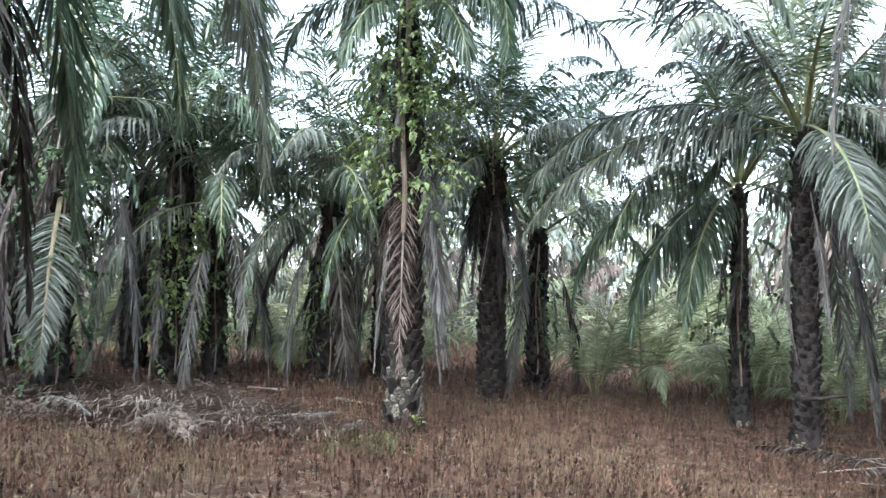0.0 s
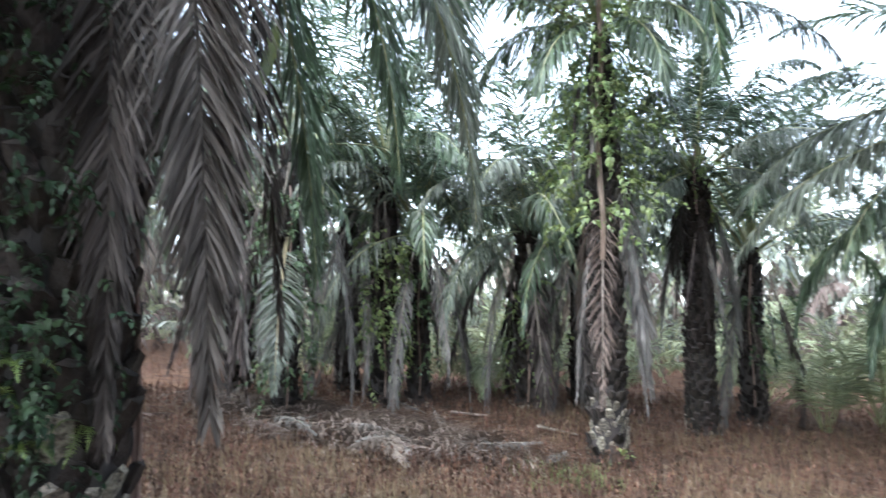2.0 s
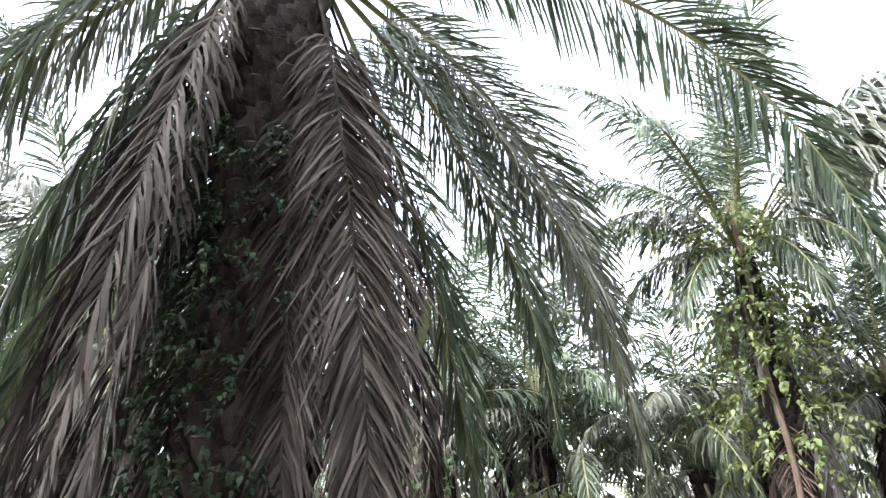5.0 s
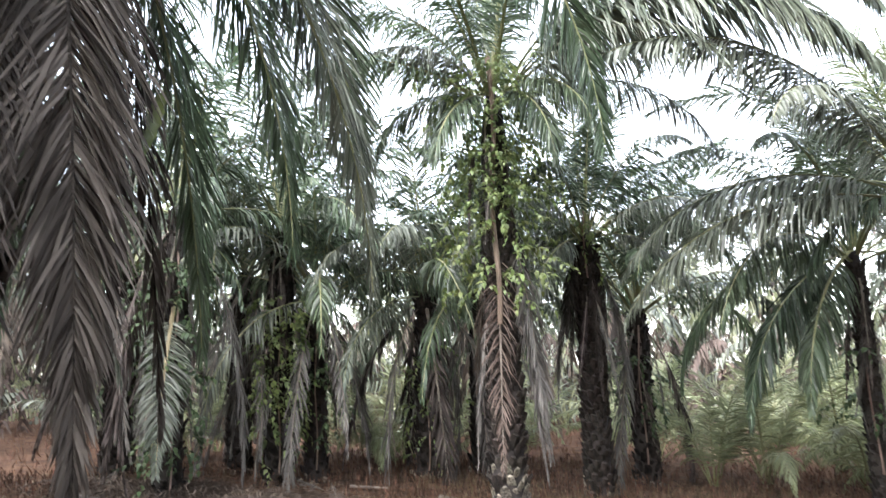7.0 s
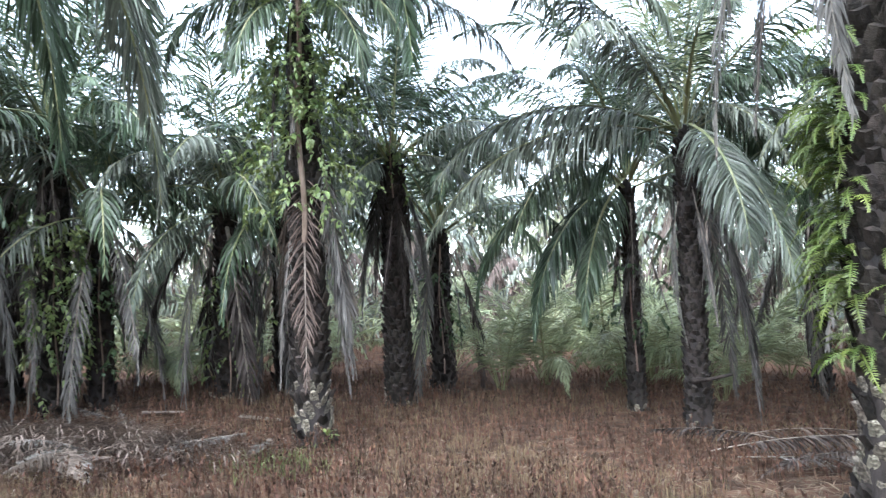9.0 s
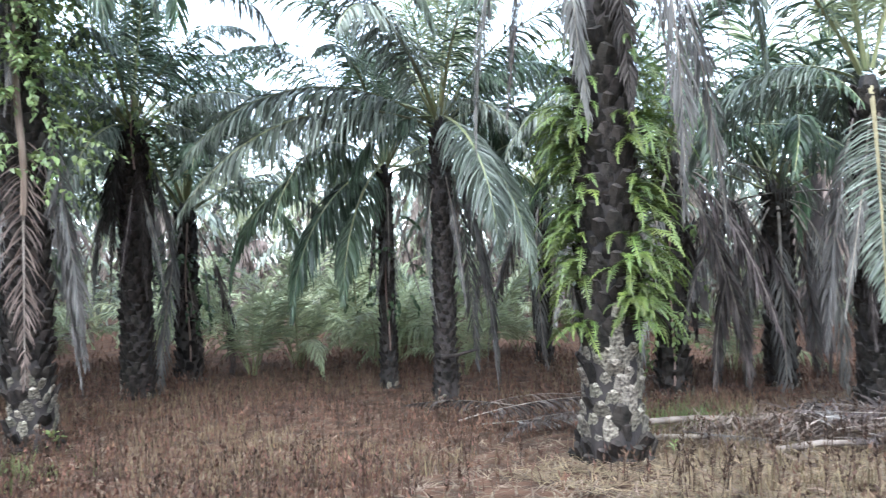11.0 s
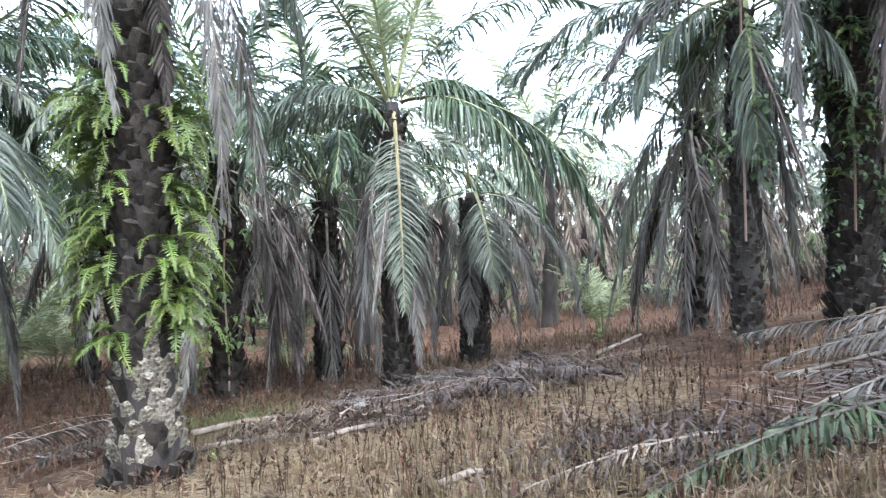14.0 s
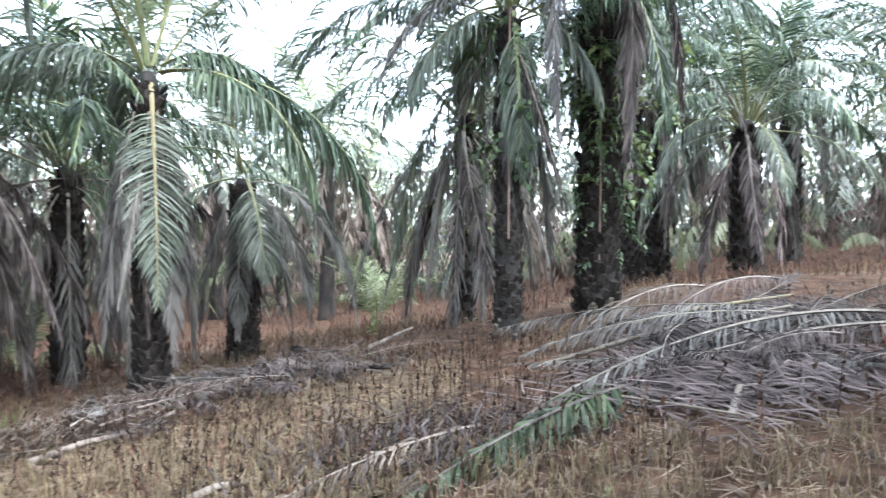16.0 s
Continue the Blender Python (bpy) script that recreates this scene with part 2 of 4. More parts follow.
# kinds of leaf by age: rise, bend, hang of the leaflets, roll
AGES = {
    "spear": (86, 10, 0.05, 0.0), "upright": (76, 52, 0.2, 0.2), "high": (64, 92, 0.5, 0.3), "mid": (48, 108, 0.75, 0.3),
    "low": (28, 104, 0.85, 0.3), "droop": (2, 82, 0.8, 0.2), "hang": (-14, 72, 0.55, 0.2), "skirt": (-40, 48, 0.45, 0.3), "cling": (-70, 18, 0.6, 0.3),
}
COLOURS = {"green": (RACHIS, LEAF), "dull": (RACHIS, LEAF_DULL), "young": (RACHIS, LEAF_YOUNG), "dead": (RACHIS_DEAD, LEAF_DEAD), "pale": (WOOD, LEAF_PALE), "rotten": (RACHIS_DEAD, LEAF_ROT), "wilted": (LEAF_ROT, LEAF_WILT), "dark": (STUB_DARK, LEAF_DARK), "sodden": (STUB_DARK, LEAF_SHADED), "rust": (RACHIS_DEAD, LEAF_BROWN),
           "yellow": (RACHIS_YELLOW, LEAF_DULL)}
LIBRARY = {}


def frond_data(age, colour, variant, fine):
    key = (age, colour, variant, fine)
    if key not in LIBRARY:
        rise, bend, hang, roll = AGES[age]
        rng = random.Random(str(key[:1] + key[2:]))
        dead = colour in ("dead", "rust", "pale", "dark")
        LIBRARY[key] = frond_mesh(
            "frond", COLOURS[colour], 5.1 * rng.uniform(0.92, 1.08), rise + rng.uniform(-5, 5), bend + rng.uniform(-12, 12), (118, 62, 26)[fine], 0.9 if not dead else 0.75,
            (0.031, 0.046, 0.10)[fine] * (1.15 if colour == "pale" else 0.75 if dead else 1.1), hang, rng.randrange(9999), rng.uniform(-0.09, 0.09), roll * rng.choice((-1, 1)),
            ragged=0.14 if dead else 0.06, splay=0.35 if dead else 0.6, fan=24 if age == "cling" else 34 if age in ("skirt", "hang") else 60, steps=(20, 14, 7)[fine], plain=fine == 2, power=0.45 if age in ("skirt", "hang", "cling") else 1.3, stalk=0.02 if dead else 0.032)
    return LIBRARY[key]


def frond_between(start, tip, rise, colour, seed, pairs=130, leaf=0.9, width=0.031, hang=0.85, roll=0.25, petiole=0.14, stalk=0.034, ragged=0.08, power=1.1, fan=60, bank=0.0, splay=0.35):
    """A leaf from start to tip that leaves the crown at about `rise` degrees; its length and bend follow. Returns its mesh and azimuth."""
    d = Vector(tip) - Vector(start)
    run, drop = math.hypot(d.x, d.y), d.z
    want = math.atan2(drop, run)
    s = (np.arange(20) + 0.5) / 20
    best = None
    while True:
        for bend in range(0, int(rise + 88), 3):
            a = np.radians(rise) - np.radians(bend) * s ** power
            ex, ez = np.cos(a).mean(), np.sin(a).mean()
            miss = abs(math.atan2(ez, ex) - want)
            if best is None or miss < best[0]:
                best = (miss, bend, math.hypot(run, drop) / math.hypot(ex, ez), rise)
        if best[0] < 0.05 or rise < -78:
            break
        rise -= 4
    me = frond_mesh("frond", COLOURS[colour], best[2], best[3], best[1], pairs, leaf, width, hang, seed, 0.0, roll, petiole, stalk=stalk, ragged=ragged, power=power, fan=fan, bank=bank, splay=splay)
    return me, math.degrees(math.atan2(d.y, d.x))


def group_empty(name, x, y, z=None, lean=(0, 0), turn=0, size=1.0):
    ob = new(name)
    ob.empty_display_size = 0.3
    ob.matrix_world = pose(x, y, ground_z(x, y) if z is None else z, lean[0], lean[1], turn) @ Matrix.Diagonal((size, size, size, 1))
    return ob


def child(name, data, parent, m, label=""):
    ob = new(name, data)
    ob.parent = parent
    ob.matrix_basis = m
    if label:
        ob["label"] = label
    return ob


def stub_mesh(name, mat, seed, slim=1.0, tall=1.0):
    """The cut foot of an old leaf: a flattened wedge that points up and out along +x."""
    rng = random.Random(seed)
    rows = [(0.0, -0.16, 0.07, 0.05), (0.055, -0.05, 0.105, 0.055), (0.105, 0.05, 0.10, 0.05), (0.15, 0.13 * rng.uniform(0.7, 1.3), 0.07, 0.034)]
    verts, faces = [], []
    for x, z, w, h in rows:
        w, z = w * slim * rng.uniform(0.85, 1.15), z * tall
        for a, b in ((-1, -0.2), (-0.5, 1), (0.5, 1), (1, -0.2), (0, -1)):
            verts.append((x - b * h * 0.7, a * w + rng.uniform(-0.018, 0.018), z + b * h * 0.6 + rng.uniform(-0.022, 0.022)))
    for r in range(3):
        for k in range(5):
            a, b = r * 5 + k, r * 5 + (k + 1) % 5
            faces.append((a, b, b + 5, a + 5))
    faces.append((15, 16, 17, 18, 19))
    me = bpy.data.meshes.new(name)
    me.from_pydata(verts, [], faces)
    me.materials.append(mat)
    me.update()
    return me


STUBS_PALE = [stub_mesh("leaf_base", STUB_PALE, i, 1.0, 1.15) for i in range(5)]
STUBS_DARK = [stub_mesh("leaf_base", STUB_DARK, i + 9) for i in range(5)]


def trunk_mesh(height, radius, seed, foot=1.25):
    rng = random.Random(seed)
    sides, rows = 18, 26
    verts, faces = [], []
    for r in range(rows + 1):
        z = -0.25 + (height + 0.25) * r / rows
        flare = 1 + (foot - 1) * math.exp(-max(0, z) / 0.5)
        for k in range(sides):
            a = 2 * math.pi * k / sides
            w = radius * flare * (1 - 0.12 * z / height) * (1 + 0.13 * noise.noise((3 * math.cos(a), 3 * math.sin(a), z * 2.4 + seed)))
            w *= 1 - 0.5 * max(0, (z / height - 0.86) / 0.14) ** 1.5
            verts.append((w * math.cos(a), w * math.sin(a), z))
    for r in range(rows):
        for k in range(sides):
            a, b = r * sides + k, r * sides + (k + 1) % sides
            faces.append((a, b, b + sides, a + sides))
    faces.append(tuple(rows * sides + k for k in range(sides)))
    me = bpy.data.meshes.new("trunk")
    me.from_pydata(verts, [], faces)
    me.materials.append(BARK)
    me.polygons.foreach_set("use_smooth", np.ones(len(me.polygons), dtype=bool))
    me.update()
    return me


def stub_places(height, radius, seed, rise=0.165, first=-0.08, foot=1.25, ring=8):
    """Leaf feet on a spiral up the trunk."""
    rng = random.Random(seed)
    z, k = first, 0
    while z < height:
        flare = 1 + (foot - 1) * math.exp(-max(0, z) / 0.5)
        a = k * 137.5
        w = radius * flare * (1 - 0.12 * z / height) - 0.05
        yield z, pose(w * math.cos(radians(a)), w * math.sin(radians(a)), z + rng.uniform(-0.05, 0.05), rng.uniform(-10, 10), rng.uniform(-16, 10), a + rng.uniform(-14, 14)), rng.uniform(0.65, 1.2) * min(1.0, radius / 0.32)
        k += 1
        z += rise / ring


def joined_stubs(height, radius, seed, pale_to, ring=6):
    """All the leaf feet of a distant trunk in one mesh."""
    verts, faces, index = [], [], []
    rng = random.Random(seed)
    for z, m, size in stub_places(height, radius, seed, ring=ring):
        me = rng.choice(STUBS_DARK)
        first = len(verts)
        mm = m @ Matrix.Diagonal((size, size, size, 1))
        verts += [tuple(mm @ v.co) for v in me.vertices]
        for p in me.polygons:
            faces.append(tuple(first + i for i in p.vertices))
            index.append(1 if z < pale_to * rng.uniform(0.6, 1.4) else 0)
    me = bpy.data.meshes.new("scaly_bark")
    me.from_pydata(verts, [], faces)
    me.materials.append(STUB_DARK)
    me.materials.append(STUB_PALE)
    me.polygons.foreach_set("material_index", np.asarray(index, dtype=np.int32))
    me.update()
    return me


CROWN = (("spear", 1, "young"), ("upright", 4, "green"), ("high", 7, "green"), ("mid", 8, "dull"), ("low", 6, "green"), ("droop", 3, "dull"), ("hang", 3, "dead"), ("skirt", 4, "dead"), ("cling", 6, "dead"))
SHAGGY = (("spear", 1, "young"), ("upright", 4, "green"), ("high", 6, "green"), ("mid", 7, "dull"), ("low", 5, "green"), ("droop", 3, "dead"), ("hang", 5, "dead"), ("skirt", 9, "dead"))
BARE = (("spear", 1, "young"), ("upright", 5, "green"), ("high", 6, "green"), ("mid", 5, "dull"), ("low", 4, "dull"), ("cling", 7, "dead"))
THIN = (("spear", 1, "young"), ("upright", 4, "green"), ("high", 5, "green"), ("mid", 5, "dull"), ("low", 4, "green"), ("skirt", 3, "dead"), ("cling", 6, "dead"))
TALL = (("high", 4, "green"), ("mid", 4, "green"), ("low", 3, "dull"), ("skirt", 4, "dead"))


def oil_palm(x, y, height, label, radius=0.32, seed=1, fine=1, lean=(0, 0), pale_to=0.12, stubs="joined", size=1.0, crown=CROWN, own=(), foot=1.25, z=None, piece_top=5.6):
    """An oil palm: trunk, feet of old leaves, and its leaves. own: leaves that stand in known directions, as (age, colour, azimuth, length, tilt)."""
    rng = random.Random(seed * 7 + 3)
    tree = tagged(group_empty("oil_palm", x, y, z, lean), label, "palm tree", "oil palms in the plantation")
    child("trunk", trunk_mesh(height, radius, seed, foot), tree, pose(0, 0, 0))
    if stubs == "pieces":
        for h, m, s in stub_places(min(height - 0.2, piece_top), radius, seed, ring=10, foot=foot):
            pale = pale_to * 0.18 * rng.uniform(0.5, 1.5) < h < pale_to * rng.uniform(0.7, 1.3) and rng.random() < 0.82
            child("leaf_base", rng.choice(STUBS_PALE if pale else STUBS_DARK), tree, m @ (Matrix.Diagonal((0.7 * s, 0.85 * s, 0.85 * s, 1)) if pale else Matrix.Diagonal((s, s, s, 1))))
    elif stubs == "joined":
        tagged(child("scaly_bark", joined_stubs(height - 0.2, radius, seed, pale_to), tree, pose(0, 0, 0)), kind="stuff")
    k = 0
    for age, count, colour in crown:
        for i in range(count):
            k += 1
            az = k * 137.5 + rng.uniform(-14, 14)
            tone = colour
            if colour == "dull" and rng.random() < 0.3:
                tone = "green"
            if colour == "dead" and rng.random() < (0.45 if age == "cling" else 0.25):
                tone = "rotten"
            z0 = {"spear": 0.15, "upright": 0.1, "high": 0.02, "mid": -0.08, "low": -0.2, "droop": -0.3, "hang": -0.45, "skirt": -0.6, "cling": -0.5 - 0.9 * rng.random()}[age]
            out = radius * {"spear": 0.1, "upright": 0.35, "high": 0.6}.get(age, 0.85)
            m = pose(out * math.cos(radians(az)), out * math.sin(radians(az)), height + z0, 0, 0, az) @ pose(0, 0, 0, rng.uniform(-10, 10), rng.uniform(-6, 6), 0)
            s = size * rng.uniform(0.88, 1.08) * (1.04 if age == "skirt" else 0.95 if age == "hang" else 1) * (0.62 if age == "spear" else rng.uniform(0.4, 0.66) if age == "cling" else 1)
            child("dead_frond" if tone in ("dead", "rust", "dark", "rotten") else "frond", frond_data(age, tone, rng.randrange(3), fine), tree, m @ Matrix.Diagonal((s, s, s, 1)))
    base = tree.matrix_world.translation
    for i, (tone, tip, rise, up, *more) in enumerate(own):
        dead = tone in ("dead", "rust", "dark", "sodden")
        away = Vector((tip[0] - base.x, tip[1] - base.y, 0)).normalized() * radius * 0.8
        start = Vector((base.x + away.x, base.y + away.y, base.z + height + up))
        me, az = frond_between(start, tip, rise, tone, seed * 50 + i, **{**(dict(hang=0.45, ragged=0.12, fan=52, width=0.03, leaf=0.75, power=0.5, stalk=0.02) if dead else dict(ragged=0.05)), **(more[0] if more else {})})
        child("dead_frond" if dead else "frond", me, tree, tree.matrix_world.inverted() @ (Matrix.Translation(start) @ pose(0, 0, 0, 0, 0, az)))
    return tree


def far_palm(x, y, height, label, seed, crown):
    """A palm in the distance: a trunk and a crown."""
    rng = random.Random(seed)
    tree = tagged(group_empty("oil_palm", x, y), label, "palm tree", "oil palms in the plantation")
    child("trunk", trunk_mesh(height, 0.3, seed, 1.3), tree, pose(0, 0, 0))
    verts, faces, index, mats = [], [], [], []
    k = 0
    for age, count, colour in crown:
        for i in range(count):
            k += 1
            az = k * 137.5 + rng.uniform(-14, 14)
            z0 = {"spear": 0.15, "upright": 0.1, "high": 0.02, "mid": -0.08, "low": -0.2, "droop": -0.3, "hang": -0.4, "skirt": -0.5, "cling": -0.6}[age]
            s = rng.uniform(0.85, 1.08) * (1.04 if age in ("skirt", "hang") else 1)
            me = frond_data(age, colour, rng.randrange(3), 2)
            m = pose(0.2 * math.cos(radians(az)), 0.2 * math.sin(radians(az)), height + z0, 0, 0, az) @ pose(0, 0, 0, rng.uniform(-10, 10), rng.uniform(-6, 6), 0) @ Matrix.Diagonal((s, s, s, 1))
            co = np.empty(len(me.vertices) * 3)
            me.vertices.foreach_get("co", co)
            mm = np.array(m)
            co = co.reshape(-1, 3) @ mm[:3, :3].T + mm[:3, 3]
            first = len(verts)
            verts.extend(map(tuple, co))
            for f in me.polygons:
                faces.append(tuple(first + v for v in f.vertices))
                mat = COLOURS[colour][f.material_index]
                if mat not in mats:
                    mats.append(mat)
                index.append(mats.index(mat))
    me = bpy.data.meshes.new("crown")
    me.from_pydata(verts, [], faces)
    for m in mats:
        me.materials.append(m)
    me.polygons.foreach_set("material_index", np.asarray(index, dtype=np.int32))
    me.update()
    tagged(child("crown", me, tree, pose(0, 0, 0)), kind="stuff")
    return tree


# ---- the palms ----
SCREEN = dict(leaf=0.92, pairs=430, power=0.3, hang=0.26, fan=48, width=0.025, stalk=0.02, ragged=0.04, splay=0.4)
BROAD = dict(pairs=300, width=0.022, leaf=0.95, hang=0.5, splay=0.5)
MATURE = "mature oil palm with dark trunk and arching green fronds"
SKIRTED = "oil palm hung with a skirt of dead grey fronds"
LEAFY = "mature oil palm with drooping fronds and some dead ones"
oil_palm(-0.55, 12.33, 8.1, "oil palm with vine-covered trunk and pale scaly foot", 0.29, 11, 0, (0.5, -0.4), 1.0, "pieces", foot=1.3, crown=BARE, own=(
    ("rust", (-0.61, 11.8, 1.2), -40, -2.7, dict(hang=0.35, fan=62, leaf=0.62, pairs=95, width=0.024, ragged=0.28, splay=0.9)), ("dead", (0.05, 12.0, 1.4), -66, -2.6), ("dead", (0.12, 12.0, 1.0), -78, -3.5, dict(leaf=0.5, width=0.024)), ("dead", (0.2, 12.4, 1.3), -76, -3.7, dict(leaf=0.5, width=0.024)), ("dead", (-1.15, 12.2, 1.2), -78, -3.9, dict(leaf=0.45, width=0.022)), ("rust", (-1.0, 12.5, 2.5), -60, -3.2, dict(leaf=0.45, width=0.02, ragged=0.3)), ("green", (0.44, 10.76, 6.4), 20, 0.0), ("green", (1.1, 10.6, 6.6), 38, 0.0),
    ("dull", (-2.6, 10.7, 8.6), 45, 0.0), ("green", (-1.6, 11.0, 6.5), 25, 0.0), ("green", (-3.0, 12.6, 7.0), 40, 0.0), ("dull", (5.1, 9.3, 6.9), 40, 0.0, dict(leaf=1.8, width=0.06, pairs=260, hang=0.9)), ("dull", (5.2, 9.6, 8.3), 56, 0.1, dict(leaf=1.8, width=0.06, pairs=260, hang=0.9))))
oil_palm(1.39, 15.8, 6.0, MATURE, 0.28, 12, 0, (0, 0), 0.2, "pieces", crown=BARE, own=(
    ("green", (4.5, 13.8, 7.6), 52, 0.0), ("dull", (3.4, 14.6, 4.3), 35, -0.1), ("dull", (0.2, 14.6, 4.2), 20, -0.1), ("green", (-1.2, 15.0, 6.0), 50, 0.0), ("green", (1.5, 14.2, 8.6), 74, 0.1),
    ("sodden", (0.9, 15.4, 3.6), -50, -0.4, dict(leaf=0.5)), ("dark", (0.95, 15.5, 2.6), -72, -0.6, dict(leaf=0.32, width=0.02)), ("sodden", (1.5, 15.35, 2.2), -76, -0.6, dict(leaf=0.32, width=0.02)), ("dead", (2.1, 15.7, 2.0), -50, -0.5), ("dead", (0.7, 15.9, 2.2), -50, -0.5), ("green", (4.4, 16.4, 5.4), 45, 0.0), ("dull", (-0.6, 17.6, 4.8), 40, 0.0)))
oil_palm(-2.77, 17.82, 5.0, LEAFY, 0.29, 13, 1)
oil_palm(-6.25, 16.16, 6.4, MATURE, 0.3, 14, 1, crown=THIN)
oil_palm(6.53, 14.01, 5.2, MATURE, 0.18, 15, 0, (0, 0), 0.3, "pieces", crown=BARE, own=(
    ("green", (4.0, 13.0, 1.7), 22, 0.0, dict(leaf=1.1, pairs=190, width=0.042)), ("green", (3.0, 13.9, 2.4), 35, 0.0, dict(leaf=1.1, pairs=190, width=0.042)), ("green", (4.9, 12.6, 2.0), 30, 0.0, dict(leaf=1.0, pairs=170, width=0.04)), ("dull", (8.6, 14.6, 3.4), 40, 0.0)))
oil_palm(-5.5, 16.79, 4.8, LEAFY, 0.26, 16, 1)
oil_palm(2.74, 17.49, 4.4, SKIRTED, 0.26, 17, 1, crown=THIN)
oil_palm(-7.89, 17.65, 5.4, LEAFY, 0.28, 18, 1)
oil_palm(-10.42, 16.1, 5.4, LEAFY, 0.32, 19, 1)
oil_palm(-7.3, 12.9, 6.2, "oil palm with one yellow-stalked frond hanging", 0.24, 20, 1, crown=THIN, own=(("yellow", (-6.85, 11.6, 1.2), -30, -2.1, dict(hang=0.25, fan=72, leaf=0.7)), ("dead", (-7.5, 12.3, 1.4), -55, -2.0)))
oil_palm(-1.38, 18.64, 5.0, LEAFY, 0.28, 21, 1)
oil_palm(6.52, 11.45, 5.8, "oil palm with black trunk and long arching grey-green fronds", 0.21, 22, 0, (0, 0), 0.35, "pieces", crown=(("spear", 1, "young"), ("upright", 4, "young"), ("high", 5, "green"), ("mid", 3, "dull"), ("cling", 5, "dead")), own=(
    ("dull", (7.1, 9.5, 2.4), 46, 0.0, dict(hang=0.62, fan=76, leaf=1.0, pairs=130, width=0.032, splay=0.25)), ("dull", (6.2, 9.2, 3.0), 42, 0.0, dict(hang=0.7, fan=74, leaf=1.0, pairs=130, width=0.032, splay=0.3)), ("green", (4.7, 11.6, 4.2), 52, 0.0), ("dull", (9.3, 10.2, 4.6), 30, -0.1), ("dull", (1.64, 12.0, 4.6), 30, -0.1, dict(leaf=1.15, width=0.042, pairs=190, bank=-0.5)), ("dull", (1.5, 11.4, 3.7), 16, -0.2, dict(leaf=1.15, width=0.042, pairs=190, bank=-0.5)),
    ("green", (8.4, 9.6, 6.4), 55, 0.1), ("green", (8.9, 12.4, 5.0), 40, 0.0), ("dead", (7.15, 10.9, 0.25), -58, -0.5), ("dead", (7.4, 11.1, 0.4), -55, -0.5), ("dead", (7.3, 11.6, 0.6), -55, -0.5), ("dull", (0.9, 9.6, 7.6), 62, 0.1, dict(leaf=1.3, width=0.046, pairs=200, bank=-0.7)), ("green", (5.2, 14.0, 5.0), 40, 0.0)))
oil_palm(12.0, 14.97, 5.2, MATURE, 0.22, 23, 1)
oil_palm(5.75, 6.15, 9.0, "oil palm with bright ferns on its trunk and whitish scaly foot", 0.33, 24, 0, (0.5, -1.0), 1.5, "pieces", foot=1.35, crown=TALL, own=(
    ("dark", (5.48, 5.42, 4.43), -70, -2.2, dict(leaf=0.4, width=0.022)), ("dead", (6.85, 5.3, 5.1), -30, -0.6, dict(leaf=0.5, width=0.02, pairs=90, ragged=0.3)), ("dead", (7.3, 6.4, 3.2), -40, -0.6, dict(leaf=0.5, width=0.02, pairs=100, ragged=0.3)), ("dead", (5.2, 7.2, 4.6), -45, -0.6, dict(leaf=0.5, width=0.02, ragged=0.3)), ("dead", (5.2, 7.2, 5.3), 10, -0.4, dict(leaf=0.5, width=0.02, ragged=0.3)), ("dull", (7.3, 5.1, 5.2), 15, -0.3)))
oil_palm(10.72, 5.42, 5.3, "oil palm with open crown and one long hanging frond", 0.24, 25, 0, (0, 0), 0.1, "pieces", crown=(("spear", 2, "young"), ("upright", 6, "young"), ("high", 2, "dull"), ("cling", 9, "dead")), own=(
    ("yellow", (10.15, 5.0, 1.9), 10, -0.2, dict(hang=0.3, fan=80, leaf=0.72, power=0.5, width=0.026, pairs=120, splay=0.2, stalk=0.024)), ("dull", (9.1, 7.3, 4.7), 32, 0.0), ("dull", (9.5, 7.9, 3.9), 28, -0.2), ("green", (10.9, 3.5, 4.9), 62, 0.1), ("green", (10.7, 1.75, 2.8), 42, 0.0, dict(leaf=1.2, pairs=200, width=0.034, hang=1.0)), ("green", (10.2, 2.6, 3.4), 50, 0.0, dict(leaf=1.2, pairs=190, width=0.034, hang=1.0)),
    ("dead", (10.5, 5.0, 1.0), -58, -0.5), ("dead", (11.2, 5.1, 0.9), -60, -0.5), ("dead", (10.2, 5.8, 1.3), -56, -0.5), ("green", (12.9, 3.6, 4.6), 48, 0.0), ("dull", (13.0, 7.2, 4.4), 40, 0.0)))
oil_palm(15.0, 5.56, 4.1, "low oil palm with drooping pale fronds", 0.28, 26, 0, (0, 0), 0.1, "pieces", crown=(("spear", 1, "young"), ("upright", 4, "dull"), ("cling", 7, "dead")), own=(
    ("dull", (14.2, 4.8, 2.0), 36, 0.0, dict(hang=0.4, fan=70)), ("dead", (14.6, 2.9, 1.1), 20, -0.1), ("dull", (14.1, 7.2, 2.4), 30, 0.0), ("dead", (14.6, 4.0, 1.0), 5, -0.2), ("dead", (14.3, 5.4, 0.8), -40, -0.3), ("dead", (15.2, 4.6, 0.7), -45, -0.3), ("dead", (14.5, 6.2, 0.8), -45, -0.3), ("dull", (17.4, 4.0, 2.2), 35, 0.0)))
oil_palm(13.71, 8.86, 4.6, SKIRTED, 0.28, 27, 1, crown=SHAGGY)
oil_palm(10.81, 9.42, 5.2, SKIRTED, 0.29, 28, 1, crown=SHAGGY)
